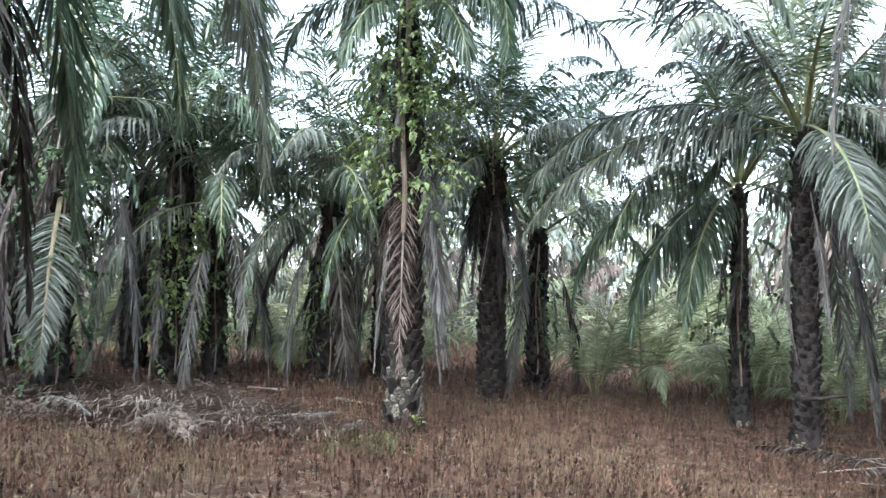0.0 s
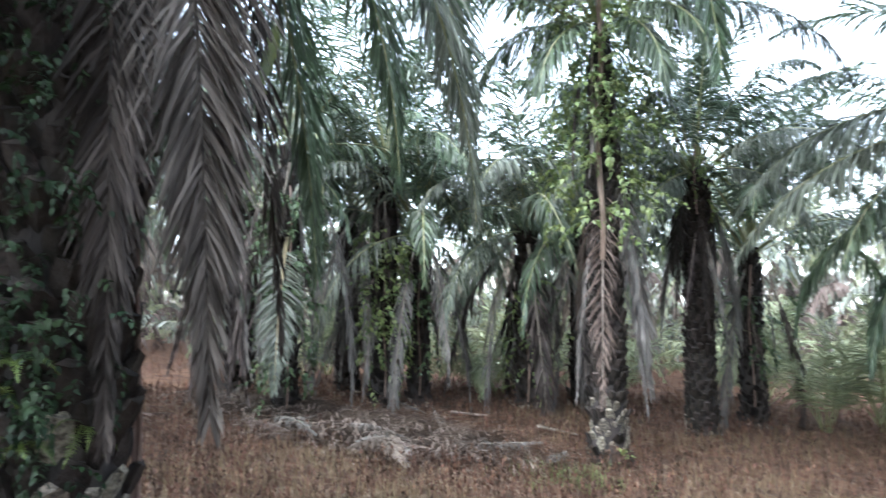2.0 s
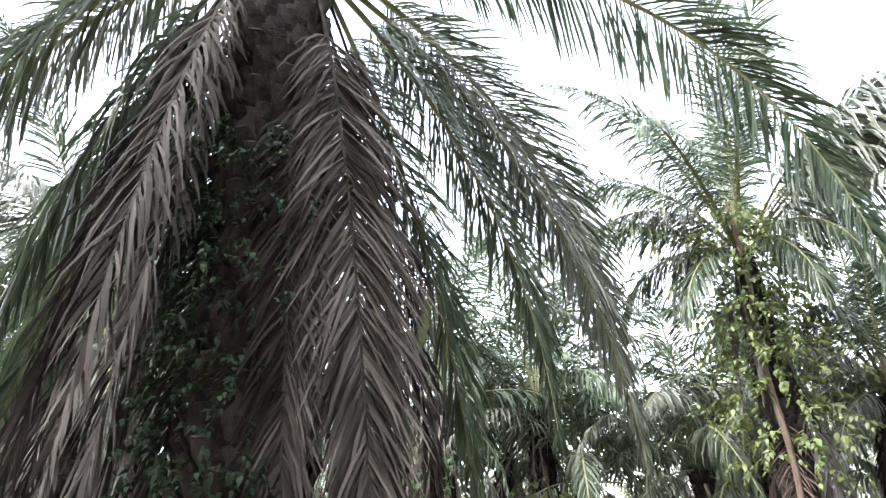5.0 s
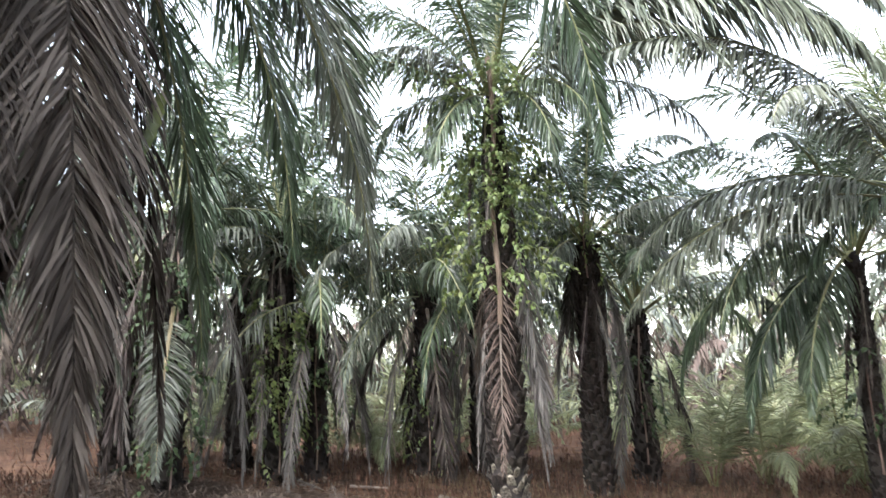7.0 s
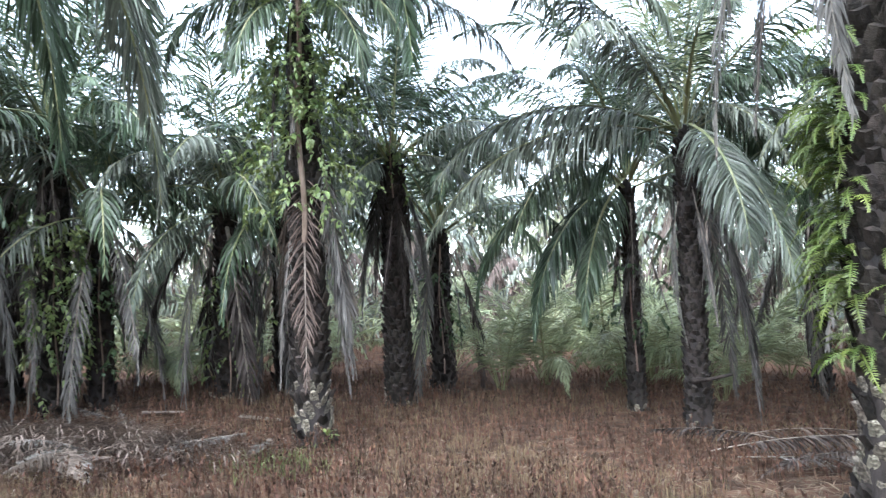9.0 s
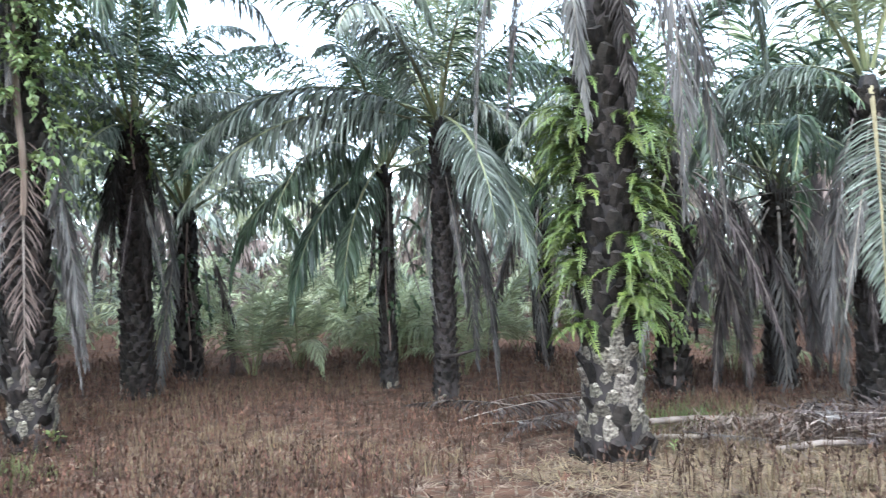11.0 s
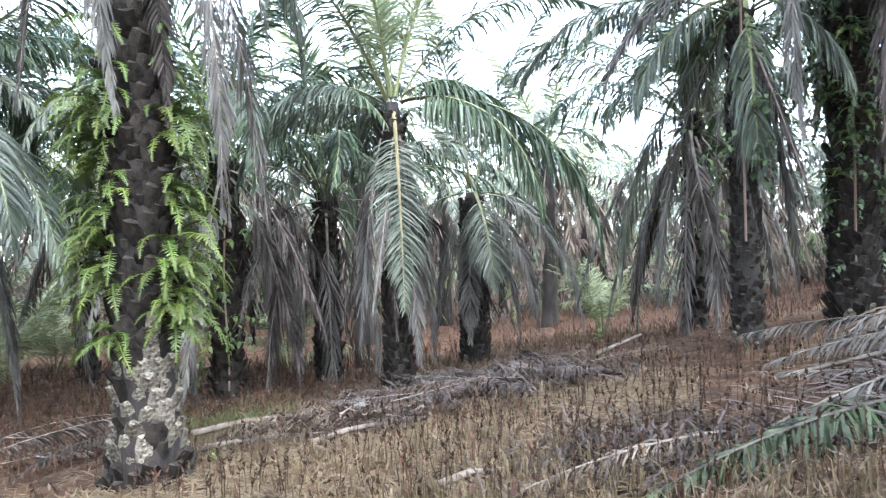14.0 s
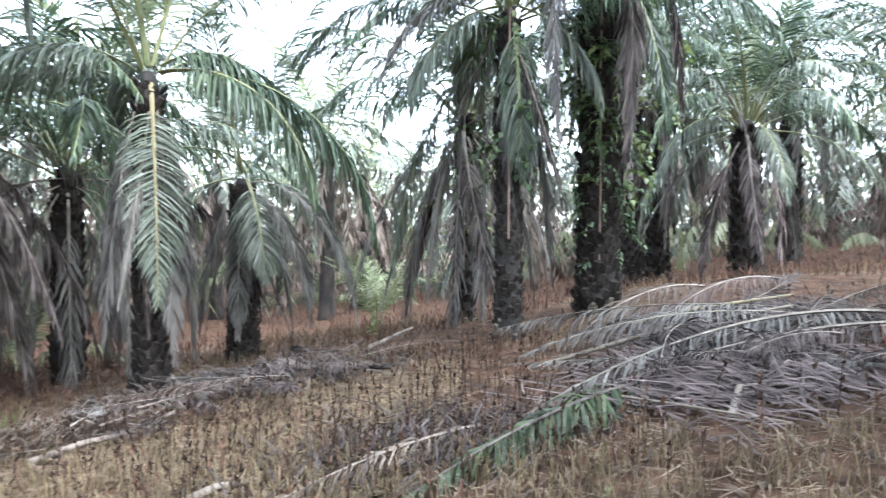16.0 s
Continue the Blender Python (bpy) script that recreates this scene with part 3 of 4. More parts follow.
oil_palm(11.77, -0.37, 5.6, "slim oil palm with fronds hanging down its trunk", 0.21, 29, 0, (0, 0), 0.3, "pieces", crown=BARE, own=(
    ("dull", (11.5, -0.5, 3.9), 10, -0.1), ("dull", (10.76, 1.1, 4.9), 42, 0.0), ("dead", (10.5, 1.6, 5.4), 45, 0.0), ("dull", (11.3, -1.8, 5.0), 45, 0.0), ("dull", (12.6, 1.6, 2.2), 20, -0.2), ("dead", (12.2, 0.9, 1.8), -10, -0.3), ("dead", (11.9, -1.0, 2.2), -50, -0.4), ("green", (13.8, 0.6, 5.4), 50, 0.0)))
oil_palm(12.76, -2.01, 8.2, "oil palm trunk clad in climbing leaves", 0.32, 30, 0, (0, 0), 0.15, "pieces", crown=TALL, own=(("green", (11.6, -2.9, 4.7), 0, -1.6), ("dull", (13.0, 0.0, 5.8), 20, -0.3)))
oil_palm(20.84, -7.44, 4.6, MATURE, 0.4, 31, 1, own=(("dull", (19.4, -4.6, 4.3), 40, 0.0), ("dull", (19.2, -7.9, 3.9), 35, 0.0)))
oil_palm(23.8, -5.57, 7.0, SKIRTED, 0.34, 32, 1, crown=SHAGGY)
oil_palm(26.5, -11.0, 7.6, MATURE, 0.34, 47, 1)
oil_palm(22.5, -4.4, 7.2, MATURE, 0.3, 48, 1)
oil_palm(16.22, 0.63, 5.0, SKIRTED, 0.24, 33, 1, crown=SHAGGY)
oil_palm(-3.64, 3.1, 7.6, "old oil palm with dark trunk and huge hanging dead frond", 0.38, 34, 0, (0, 0), 0.9, "pieces", piece_top=7.3, crown=(("high", 3, "green"),), own=(
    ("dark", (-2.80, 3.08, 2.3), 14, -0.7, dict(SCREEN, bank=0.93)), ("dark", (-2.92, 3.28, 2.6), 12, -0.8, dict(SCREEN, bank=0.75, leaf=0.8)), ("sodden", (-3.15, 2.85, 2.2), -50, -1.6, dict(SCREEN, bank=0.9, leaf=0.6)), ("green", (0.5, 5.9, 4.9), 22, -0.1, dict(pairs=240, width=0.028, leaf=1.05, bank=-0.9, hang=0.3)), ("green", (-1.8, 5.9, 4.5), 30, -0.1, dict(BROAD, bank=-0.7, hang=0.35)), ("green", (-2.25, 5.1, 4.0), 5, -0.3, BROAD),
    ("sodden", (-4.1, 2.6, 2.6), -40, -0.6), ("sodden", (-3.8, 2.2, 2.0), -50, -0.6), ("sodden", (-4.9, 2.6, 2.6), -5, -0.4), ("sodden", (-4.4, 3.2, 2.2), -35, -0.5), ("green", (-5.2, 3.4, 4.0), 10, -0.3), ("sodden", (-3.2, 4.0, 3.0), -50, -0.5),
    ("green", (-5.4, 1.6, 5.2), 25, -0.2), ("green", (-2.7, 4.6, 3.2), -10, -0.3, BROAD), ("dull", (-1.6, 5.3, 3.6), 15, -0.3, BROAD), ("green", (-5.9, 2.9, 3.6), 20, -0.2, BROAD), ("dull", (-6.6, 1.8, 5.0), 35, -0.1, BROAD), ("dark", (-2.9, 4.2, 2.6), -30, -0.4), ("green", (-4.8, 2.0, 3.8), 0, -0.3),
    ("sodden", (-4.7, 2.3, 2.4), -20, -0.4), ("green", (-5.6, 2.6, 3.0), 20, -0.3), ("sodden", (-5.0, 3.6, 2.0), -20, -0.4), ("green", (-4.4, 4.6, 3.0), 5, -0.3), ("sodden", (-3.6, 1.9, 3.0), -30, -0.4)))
oil_palm(-14.5, 8.0, 5.6, SKIRTED, 0.32, 35, 1, crown=SHAGGY)
oil_palm(-13.3, 9.6, 5.4, SKIRTED, 0.32, 36, 1, crown=SHAGGY)
oil_palm(-9.4, 5.6, 5.2, "oil palm with long arching fronds and dead skirt", 0.3, 37, 0, own=(("dull", (-6.4, 5.2, 3.4), 42, 0.0), ("dull", (-6.9, 4.4, 4.0), 50, 0.0), ("dead", (-7.7, 5.6, 1.6), 0, -0.2)))

# palms added out of view, so that their crowns shade ground and old palm
oil_palm(-3.7, -1.9, 8.8, MATURE, 0.32, 41, 2, crown=BARE + (("low", 4, "green"), ("mid", 3, "green")))
oil_palm(1.2, -4.6, 7.4, MATURE, 0.32, 42, 2, crown=BARE + (("low", 4, "green"),))
oil_palm(4.9, -5.2, 7.6, MATURE, 0.32, 46, 2, crown=BARE + (("low", 4, "green"),))
oil_palm(-1.0, -9.0, 6.4, SKIRTED, 0.32, 43, 2)
oil_palm(7.4, -9.0, 6.8, MATURE, 0.32, 44, 2)
oil_palm(9.2, -11.5, 6.2, SKIRTED, 0.32, 45, 2)

PLACED = [(o.location.x, o.location.y) for o in bpy.data.objects if o.name.startswith("oil_palm")]
# paler tones than in CROWN: the haze of distance painted as leaf colour
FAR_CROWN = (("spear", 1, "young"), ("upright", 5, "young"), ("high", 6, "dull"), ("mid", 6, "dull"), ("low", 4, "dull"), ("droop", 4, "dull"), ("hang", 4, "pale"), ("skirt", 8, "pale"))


# gaps in the rows, as bearings in degrees from north and how far they reach
CLEARINGS = ((11, 24, 34), (-17, -10, 30))


def far_palms():
    rng = random.Random(5)
    made = []
    for j in range(-5, 10):
        for i in range(-8, 9):
            x, y = 7.4 * (i + 0.5 * (j % 2)) + rng.uniform(-1.0, 1.0), 6.4 * j + rng.uniform(-1.0, 1.0)
            r = math.hypot(x, y)
            near = min(math.hypot(x - a, y - b) for a, b in PLACED)
            if r < 18.5 or r > 52 or near < 4.5 or (r < 24 and y < -4):
                continue
            if y < 0 and x < 4 and r > 34:
                continue
            way = math.degrees(math.atan2(x, y))
            if any(lo < way < hi and r < reach for lo, hi, reach in CLEARINGS):
                continue
            if len(made) < 6:
                made.append(far_palm(x, y, rng.uniform(5.0, 7.4), SKIRTED if len(made) % 2 else MATURE, 100 + len(made), FAR_CROWN))
            else:
                s = rng.uniform(0.85, 1.15)
                ob = copy_thing(made[rng.randrange(6)], pose(x, y, ground_z(x, y), 0, 0, rng.uniform(0, 360)))
                ob.scale = (s, s, s)


far_palms()


def ground_palm(x, y, seed, size, count=14, tone="young", fine=1):
    """A young palm with no trunk yet: fronds straight out of the ground."""
    rng = random.Random(seed)
    tree = tagged(group_empty("young_palm", x, y), "young stemless palm with fresh pale green fronds" if tone == "young" else "stemless palm with grey-green fronds among the trunks", "palm tree", "young palms on the ground")
    for k in range(count):
        az = k * 137.5 + rng.uniform(-15, 15)
        age = rng.choice(("upright", "upright", "high", "mid"))
        s = size * rng.uniform(0.8, 1.1)
        child("frond", frond_data(age, tone, rng.randrange(3), fine), tree, pose(0.1 * math.cos(radians(az)), 0.1 * math.sin(radians(az)), 0.02, 0, 0, az) @ Matrix.Diagonal((s, s, s, 1)))


for i, (x, y, s) in enumerate(((4.3, 17.4, 0.7), (5.7, 17.9, 0.8), (7.7, 17.0, 0.7), (8.6, 20.5, 0.9), (3.6, 21.0, 0.8), (-4.5, 19.8, 0.62), (-6.9, 21.0, 0.75), (10.5, 18.5, 0.8), (-0.4, 20.8, 0.6), (15.4, 11.3, 0.6), (18.8, 3.2, 0.6), (9.0, 14.6, 0.5))):
    ground_palm(x, y, 60 + i, s, 10, fine=1)


def undergrowth():
    """Self-sown palms between the far trunks."""
    rng = random.Random(8)
    made = 0
    while made < 80:
        a, r = radians(rng.uniform(45, 125) if rng.random() < 0.7 else rng.uniform(-50, 170)), rng.uniform(19, 44)
        x, y = r * math.cos(a), r * math.sin(a)
        if min(math.hypot(x - p, y - q) for p, q in PLACED) > 2:
            ground_palm(x, y, 200 + made, rng.uniform(0.5, 0.95), 9, rng.choice(("dull", "young", "young", "young")), 1 if r < 25 else 2)
            made += 1


undergrowth()


def far_thicket():
    """The mass of fronds that closes the view between the far trunks."""
    rng = random.Random(21)
    verts, faces, index = [], [], []
    for i in range(5200):
        a, r = radians(rng.uniform(-60, 180)), 30 + 48 * rng.random()
        x, y = r * math.cos(a), r * math.sin(a)
        z = ground_z(x, y) + rng.uniform(0.0, 8.5) * rng.random() ** 0.6
        az, rise, ln = rng.uniform(0, 6.28), rng.uniform(0.2, 1.3), rng.uniform(3.0, 5.0)
        tone = rng.choice((0, 0, 1, 1, 2, 2))
        px, pz, ang = 0.0, z, rise
        for k in range(16):
            ang -= 1.9 / 16
            px, pz = px + ln / 16 * math.cos(ang), pz + ln / 16 * math.sin(ang)
            for side in (-1, 1):
                w, drop = rng.uniform(0.06, 0.12), rng.uniform(0.5, 0.9)
                cx, cy = x + px * math.cos(az), y + px * math.sin(az)
                ox, oy = side * rng.uniform(0.2, 0.5), rng.uniform(0.1, 0.3)
                f = len(verts)
                verts.extend(((cx - w * math.sin(az), cy + w * math.cos(az), pz), (cx + w * math.cos(az), cy + w * math.sin(az), pz),
                              (cx + oy * math.cos(az) - ox * math.sin(az), cy + oy * math.sin(az) + ox * math.cos(az), pz - drop)))
                faces.append((f, f + 1, f + 2))
                index.append(tone)
    # only pale leaf materials, with distance haze put into the colour
    tagged(mesh_object("far_palms", verts, faces, [LEAF_DULL, LEAF_YOUNG, LEAF_PALE], index), "distant mass of palm fronds between trunks", "palm trees", kind="stuff")


far_thicket()


# ---- ferns and climbers ----
FERN_LEAVES = [frond_mesh("frond", (FERN, FERN), 0.6, r, b, 23, 0.088, 0.0125, 0.05, 300 + i, petiole=0.06, stalk=0.004, ragged=0.06, splay=0.2, curl=0.3, fan=96) for i, (r, b) in enumerate(((25, 95), (5, 80), (-15, 65), (45, 115)))]


def fern(x, y, z, az, size, seed):
    rng = random.Random(seed)
    ob = tagged(new("fern"), "bright green fern growing on a palm trunk", "fern", "ferns on palm trunks")
    ob.matrix_world = pose(x, y, z, 0, 0, az)
    for k in range(5):
        s = size * rng.uniform(0.75, 1.2)
        child("frond", rng.choice(FERN_LEAVES), ob, pose(0, 0, 0, rng.uniform(-25, 25), 0, (k - 2) * 34 + rng.uniform(-12, 12)) @ Matrix.Diagonal((s, s, s, 1)))


def ferns_on(x, y, radius, low, high, count, seed, facing, spread, size=1.0):
    rng = random.Random(seed)
    for i in range(count):
        az = facing + rng.uniform(-spread, spread)
        z = ground_z(x, y) + low + (high - low) * rng.random()
        fern(x + radius * math.cos(radians(az)), y + radius * math.sin(radians(az)), z, az, size * rng.uniform(0.7, 1.2), seed * 100 + i)


ferns_on(5.75, 6.15, 0.36, 1.7, 4.4, 30, 1, 150, 36, 1.2)
ferns_on(5.75, 6.15, 0.36, 1.9, 5.3, 34, 8, -60, 36, 1.2)
ferns_on(5.75, 6.15, 0.40, 1.9, 3.3, 5, 9, -118, 34, 0.9)
ferns_on(5.75, 6.15, 0.34, 4.3, 5.4, 4, 10, 170, 20, 1.0)
ferns_on(12.76, -2.01, 0.36, 1.6, 7.0, 20, 2, 170, 100)
ferns_on(-3.64, 3.1, 0.42, 0.6, 1.6, 4, 3, -40, 60, 0.6)


def climber(x, y, radius, low, high, count, seed, facing, spread, leaf, stem_side=None, label="leafy vine climbing a palm trunk", wide=0.22, mat=VINE, off=0.02, thick=0.02):
    """A vine: a woody stem against the trunk, and a cloud of small broad leaves."""
    rng = random.Random(seed)
    g = ground_z(x, y)
    ob = tagged(group_empty("climbing_vine", x, y, g), label, "vine")
    if stem_side is not None:
        verts, faces = [], []
        rows, sides = 30, 7
        for r in range(rows + 1):
            z = low - 0.3 + (high + 0.4 - low) * r / rows
            cx = (radius + off) * math.cos(radians(stem_side)) + 0.04 * math.sin(z * 1.9)
            cy = (radius + off) * math.sin(radians(stem_side))
            for k in range(sides):
                a = 2 * math.pi * k / sides
                verts.append((cx + thick * math.cos(a), cy + thick * math.sin(a), z))
        for r in range(rows):
            for k in range(sides):
                a, b = r * sides + k, r * sides + (k + 1) % sides
                faces.append((a, b, b + sides, a + sides))
        me = bpy.data.meshes.new("stem")
        me.from_pydata(verts, [], faces)
        me.materials.append(VINE_STEM)
        child("stem", me, ob, pose(0, 0, 0), "brown woody stem")
    verts, faces = [], []
    for i in range(count // 9):
        az = radians(facing + rng.gauss(0, 0.6) * spread)
        z = low + (high - low) * rng.random() ** 0.65
        r = radius + abs(rng.gauss(0.02, wide))
        c = Vector((r * math.cos(az), r * math.sin(az), z))
        turn, dip = az + rng.uniform(-1.3, 1.3), rng.uniform(-0.5, 0.9)
        for k in range(9):
            c += Vector((math.cos(turn) * math.cos(dip), math.sin(turn) * math.cos(dip), -math.sin(dip))) * leaf * 0.5
            dip += rng.uniform(0.02, 0.25)
            m = Matrix.Translation(c) @ Euler((rng.uniform(-0.5, 0.5), rng.uniform(-0.2, 0.9) + 0.4 * dip, turn + (0.9 if k % 2 else -0.9) + rng.uniform(-0.4, 0.4))).to_matrix().to_4x4()
            s = leaf * rng.uniform(0.7, 1.4) * (1.15 - 0.05 * k)
            first = len(verts)
            for a, b, c2 in ((0, 0, 0), (0.3, 0.3, 0.06), (0.3, -0.3, 0.06), (0.7, 0.22, -0.02), (0.7, -0.22, -0.02), (1.15, 0, -0.18)):
                verts.append(tuple(m @ Vector((a * s, b * s, c2 * s))))
            faces += [(first, first + 2, first + 1), (first + 1, first + 2, first + 4, first + 3), (first + 3, first + 4, first + 5)]
    me = bpy.data.meshes.new("leaves")
    me.from_pydata(verts, [], faces)
    me.materials.append(mat)
    tagged(child("leaves", me, ob, pose(0, 0, 0)), kind="stuff")


climber(-0.55, 12.33, 0.34, 3.9, 8.6, 4200, 4, -90, 120, 0.105, -98, "yellow-green vine climbing the palm with woody stem", 0.46, off=0.2, thick=0.05)
for i, (x, y, w, lo, hi, n) in enumerate(((-7.3, 12.9, 0.3, 0.6, 5.0, 900), (-6.25, 16.16, 0.34, 0.4, 4.6, 1100), (-5.5, 16.79, 0.3, 0.6, 3.6, 500), (-2.77, 17.82, 0.34, 0.5, 3.4, 300), (2.74, 17.49, 0.3, 0.8, 3.8, 260), (1.39, 15.8, 0.3, 5.2, 6.4, 160), (6.53, 14.01, 0.24, 1.2, 4.0, 160), (10.81, 9.42, 0.34, 0.6, 3.6, 200), (-10.42, 16.1, 0.36, 0.6, 4.0, 220), (16.22, 0.63, 0.3, 1.6, 4.6, 200), (11.77, -0.37, 0.26, 2.0, 5.4, 220))):
    climber(x, y, w, lo, hi, n, 70 + i, math.degrees(math.atan2(-y, -x)), 90, 0.13, math.degrees(math.atan2(-y, -x)), label="sparse green creeper on a palm trunk", wide=0.2, mat=VINE if i % 2 else IVY_LIT)
climber(12.76, -2.01, 0.36, 0.8, 8.0, 2200, 5, 170, 120, 0.095, 175, mat=IVY_LIT, label="dark green ivy clothing a palm trunk")
climber(12.76, -2.01, 0.45, 2.2, 7.6, 480, 9, 252, 36, 0.14, 240, label="yellow-green vine hanging from a palm trunk", wide=0.3)


def strap_leaf():
    """One bright broad leaf of a fern that hangs from the old palm."""
    verts, faces = [], []
    for r in range(13):
        u = r / 12
        w = 0.085 * math.sin(math.pi * min(1, 0.12 + u * 0.95)) ** 0.6 * (1 + 0.18 * math.cos(r * 3.14159))
        x, z = 0.10 * u, -0.46 * u
        verts += [(x, -w, z), (x + 0.012, 0, z), (x, w, z)]
    for r in range(12):
        a = r * 3
        faces += [(a, a + 1, a + 4, a + 3), (a + 1, a + 2, a + 5, a + 4)]
    ob = mesh_object("fern", verts, faces, [VINE], smooth=True)
    ob.matrix_world = pose(-2.76, 4.06, 5.02, 0, 0, -115) @ Matrix.Diagonal((1.15, 1.15, 1.15, 1))
    tagged(ob, "single bright green strap fern hanging off the palm", "fern", "ferns on palm trunks")


strap_leaf()
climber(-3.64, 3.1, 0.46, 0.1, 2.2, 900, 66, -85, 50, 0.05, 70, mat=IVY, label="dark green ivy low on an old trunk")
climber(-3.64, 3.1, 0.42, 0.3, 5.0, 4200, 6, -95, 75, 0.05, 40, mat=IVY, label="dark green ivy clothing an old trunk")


# ---- fallen fronds ----
AGES["fallen"] = (4, 9, 0.12, 0.5)
AGES["heaped"] = (11, 24, 0.45, 0.5)


def stalk_and_blade(whole, colour):
    """The two parts of a leaf as meshes of their own."""
    halves = []
    for part, name in ((0, "stalk"), (1, "blade")):
        faces = [tuple(f.vertices) for f in whole.polygons if f.material_index == part]
        used = sorted({i for f in faces for i in f})
        where = {v: i for i, v in enumerate(used)}
        me = bpy.data.meshes.new(name)
        me.from_pydata([tuple(whole.vertices[v].co) for v in used], [], [tuple(where[v] for v in f) for f in faces])
        me.materials.append(COLOURS[colour][part])
        halves.append(me)
    return halves


def fallen(x, y, az, size, colour="pale", age="fallen", up=0.08, tilt=0, fine=0, variant=0, label="dry grey fallen palm frond on the ground"):
    z = ground_z(x, y)
    c, s = math.cos(radians(az)), math.sin(radians(az))
    slope = math.degrees(math.atan2(ground_z(x + 3.5 * c, y + 3.5 * s) - z, 3.5))
    key = ("split", age, colour, variant, fine)
    if key not in LIBRARY:
        LIBRARY[key] = stalk_and_blade(frond_data(age, colour, variant, fine), colour)
    ob = tagged(new("fallen_frond", LIBRARY[key][0]), label, "palm frond", "fallen fronds on the ground")
    ob.matrix_world = pose(x, y, z + up, 0, 0, az) @ pose(0, 0, 0, tilt, -slope, 0) @ Matrix.Diagonal((size, size, size, 1))
    tagged(child("blade", LIBRARY[key][1], ob, Matrix()), kind="stuff")
    return ob


def frond_heap(x, y, count, spread, seed, az, az_spread, size):
    rng = random.Random(seed)
    for i in range(count):
        fallen(x + rng.gauss(0, spread[0]), y + rng.gauss(0, spread[1]), az + rng.uniform(-az_spread, az_spread) + 180 * rng.randrange(2), size * rng.uniform(0.7, 1.1), rng.choice(("pale", "pale", "dead", "rust") if x < 5 else ("rotten", "rotten", "dead", "rust")),
               rng.choice(("fallen", "fallen", "heaped")), 0.06 + 0.25 * rng.random(), rng.uniform(-25, 25), 1 if i % 2 else 0, rng.randrange(3))


frond_heap(-4.4, 12.0, 26, (1.3, 0.6), 1, -25, 80, 0.42)
frond_heap(-7.6, 13.2, 20, (1.4, 0.6), 4, -15, 80, 0.42)
frond_heap(10.4, 3.6, 22, (0.6, 0.9), 2, 100, 70, 0.4)
frond_heap(9.0, -3.6, 24, (0.8, 0.9), 3, 95, 70, 0.45)
frond_heap(7.4, -3.2, 14, (0.7, 0.6), 5, 110, 80, 0.36)
frond_heap(8.3, 4.6, 8, (0.7, 0.7), 12, 90, 80, 0.3)
frond_heap(7.0, 9.3, 6, (0.8, 0.6), 6, 0, 60, 0.55)
frond_heap(-10.8, 6.6, 10, (1.4, 0.9), 7, 30, 60, 0.7)


def laid(start, tip, rise, colour, seed, label, **shape):
    """One large fallen leaf that lies from start to tip, arched over what is under it."""
    a = Vector((start[0], start[1], ground_z(*start[:2]) + start[2]))
    b = Vector((tip[0], tip[1], ground_z(*tip[:2]) + tip[2]))
    me, az = frond_between(a, b, rise, colour, seed, **shape)
    stalk_me, blade_me = stalk_and_blade(me, colour)
    ob = tagged(new("fallen_frond", stalk_me), label, "palm frond", "fallen fronds on the ground")
    ob.matrix_world = Matrix.Translation(a) @ pose(0, 0, 0, 0, 0, az)
    tagged(child("blade", blade_me, ob, Matrix()), kind="stuff")


GREEN_FALLEN = "still green fallen palm frond lying on dry ones"
laid((7.2, -1.75, 0.14), (4.55, 0.5, 0.04), 3, "wilted", 901, GREEN_FALLEN, pairs=84, leaf=0.62, width=0.034, hang=0.9, splay=1.0, petiole=0.05, stalk=0.024, ragged=0.06, fan=58, roll=0.1)
laid((7.1, -1.5, 0.1), (5.0, 0.25, 0.05), 4, "wilted", 902, GREEN_FALLEN, pairs=64, leaf=0.55, width=0.034, hang=0.8, splay=0.6, petiole=0.05, stalk=0.02, ragged=0.15, fan=50, roll=0.3)
laid((6.4, -0.1, 0.1), (4.7, 1.5, 0.03), 3, "pale", 903, "dry grey palm frond with neat leaflets on the ground", pairs=64, leaf=0.42, width=0.02, hang=0.5, petiole=0.05, stalk=0.018, ragged=0.06, fan=52, splay=0.25, roll=0.1)
laid((8.9, -4.9, 0.2), (6.5, -0.3, 0.08), 5, "dead", 904, "long arched dry palm frond with pale stalk", pairs=70, leaf=0.7, width=0.034, hang=0.8, petiole=0.08, stalk=0.034, ragged=0.1, fan=55)
laid((8.1, -5.2, 0.15), (6.9, -1.0, 0.08), 4, "rotten", 905, "dark decaying palm frond on a frond heap", pairs=64, leaf=0.6, width=0.028, hang=0.7, petiole=0.08, stalk=0.03, ragged=0.15, fan=55)
laid((11.6, -3.6, 0.3), (9.4, -1.1, 0.1), 8, "rust", 906, "brown dry palm frond heaped below a trunk", pairs=70, leaf=0.75, width=0.026, hang=0.35, petiole=0.08, stalk=0.026, ragged=0.1, fan=40)
laid((11.2, -4.6, 0.35), (9.6, -2.2, 0.1), 9, "rust", 907, "brown dry palm frond heaped below a trunk", pairs=70, leaf=0.75, width=0.026, hang=0.35, petiole=0.08, stalk=0.026, ragged=0.1, fan=40)
fallen(9.3, -4.4, 98, 0.8, "dead", "heaped", 0.2, 15, 0, 0, "long arched dry palm frond with pale stalk")
fallen(9.2, -4.2, 104, 0.8, "dead", "heaped", 0.2, -10, 0, 1, "long arched dry palm frond with pale stalk")


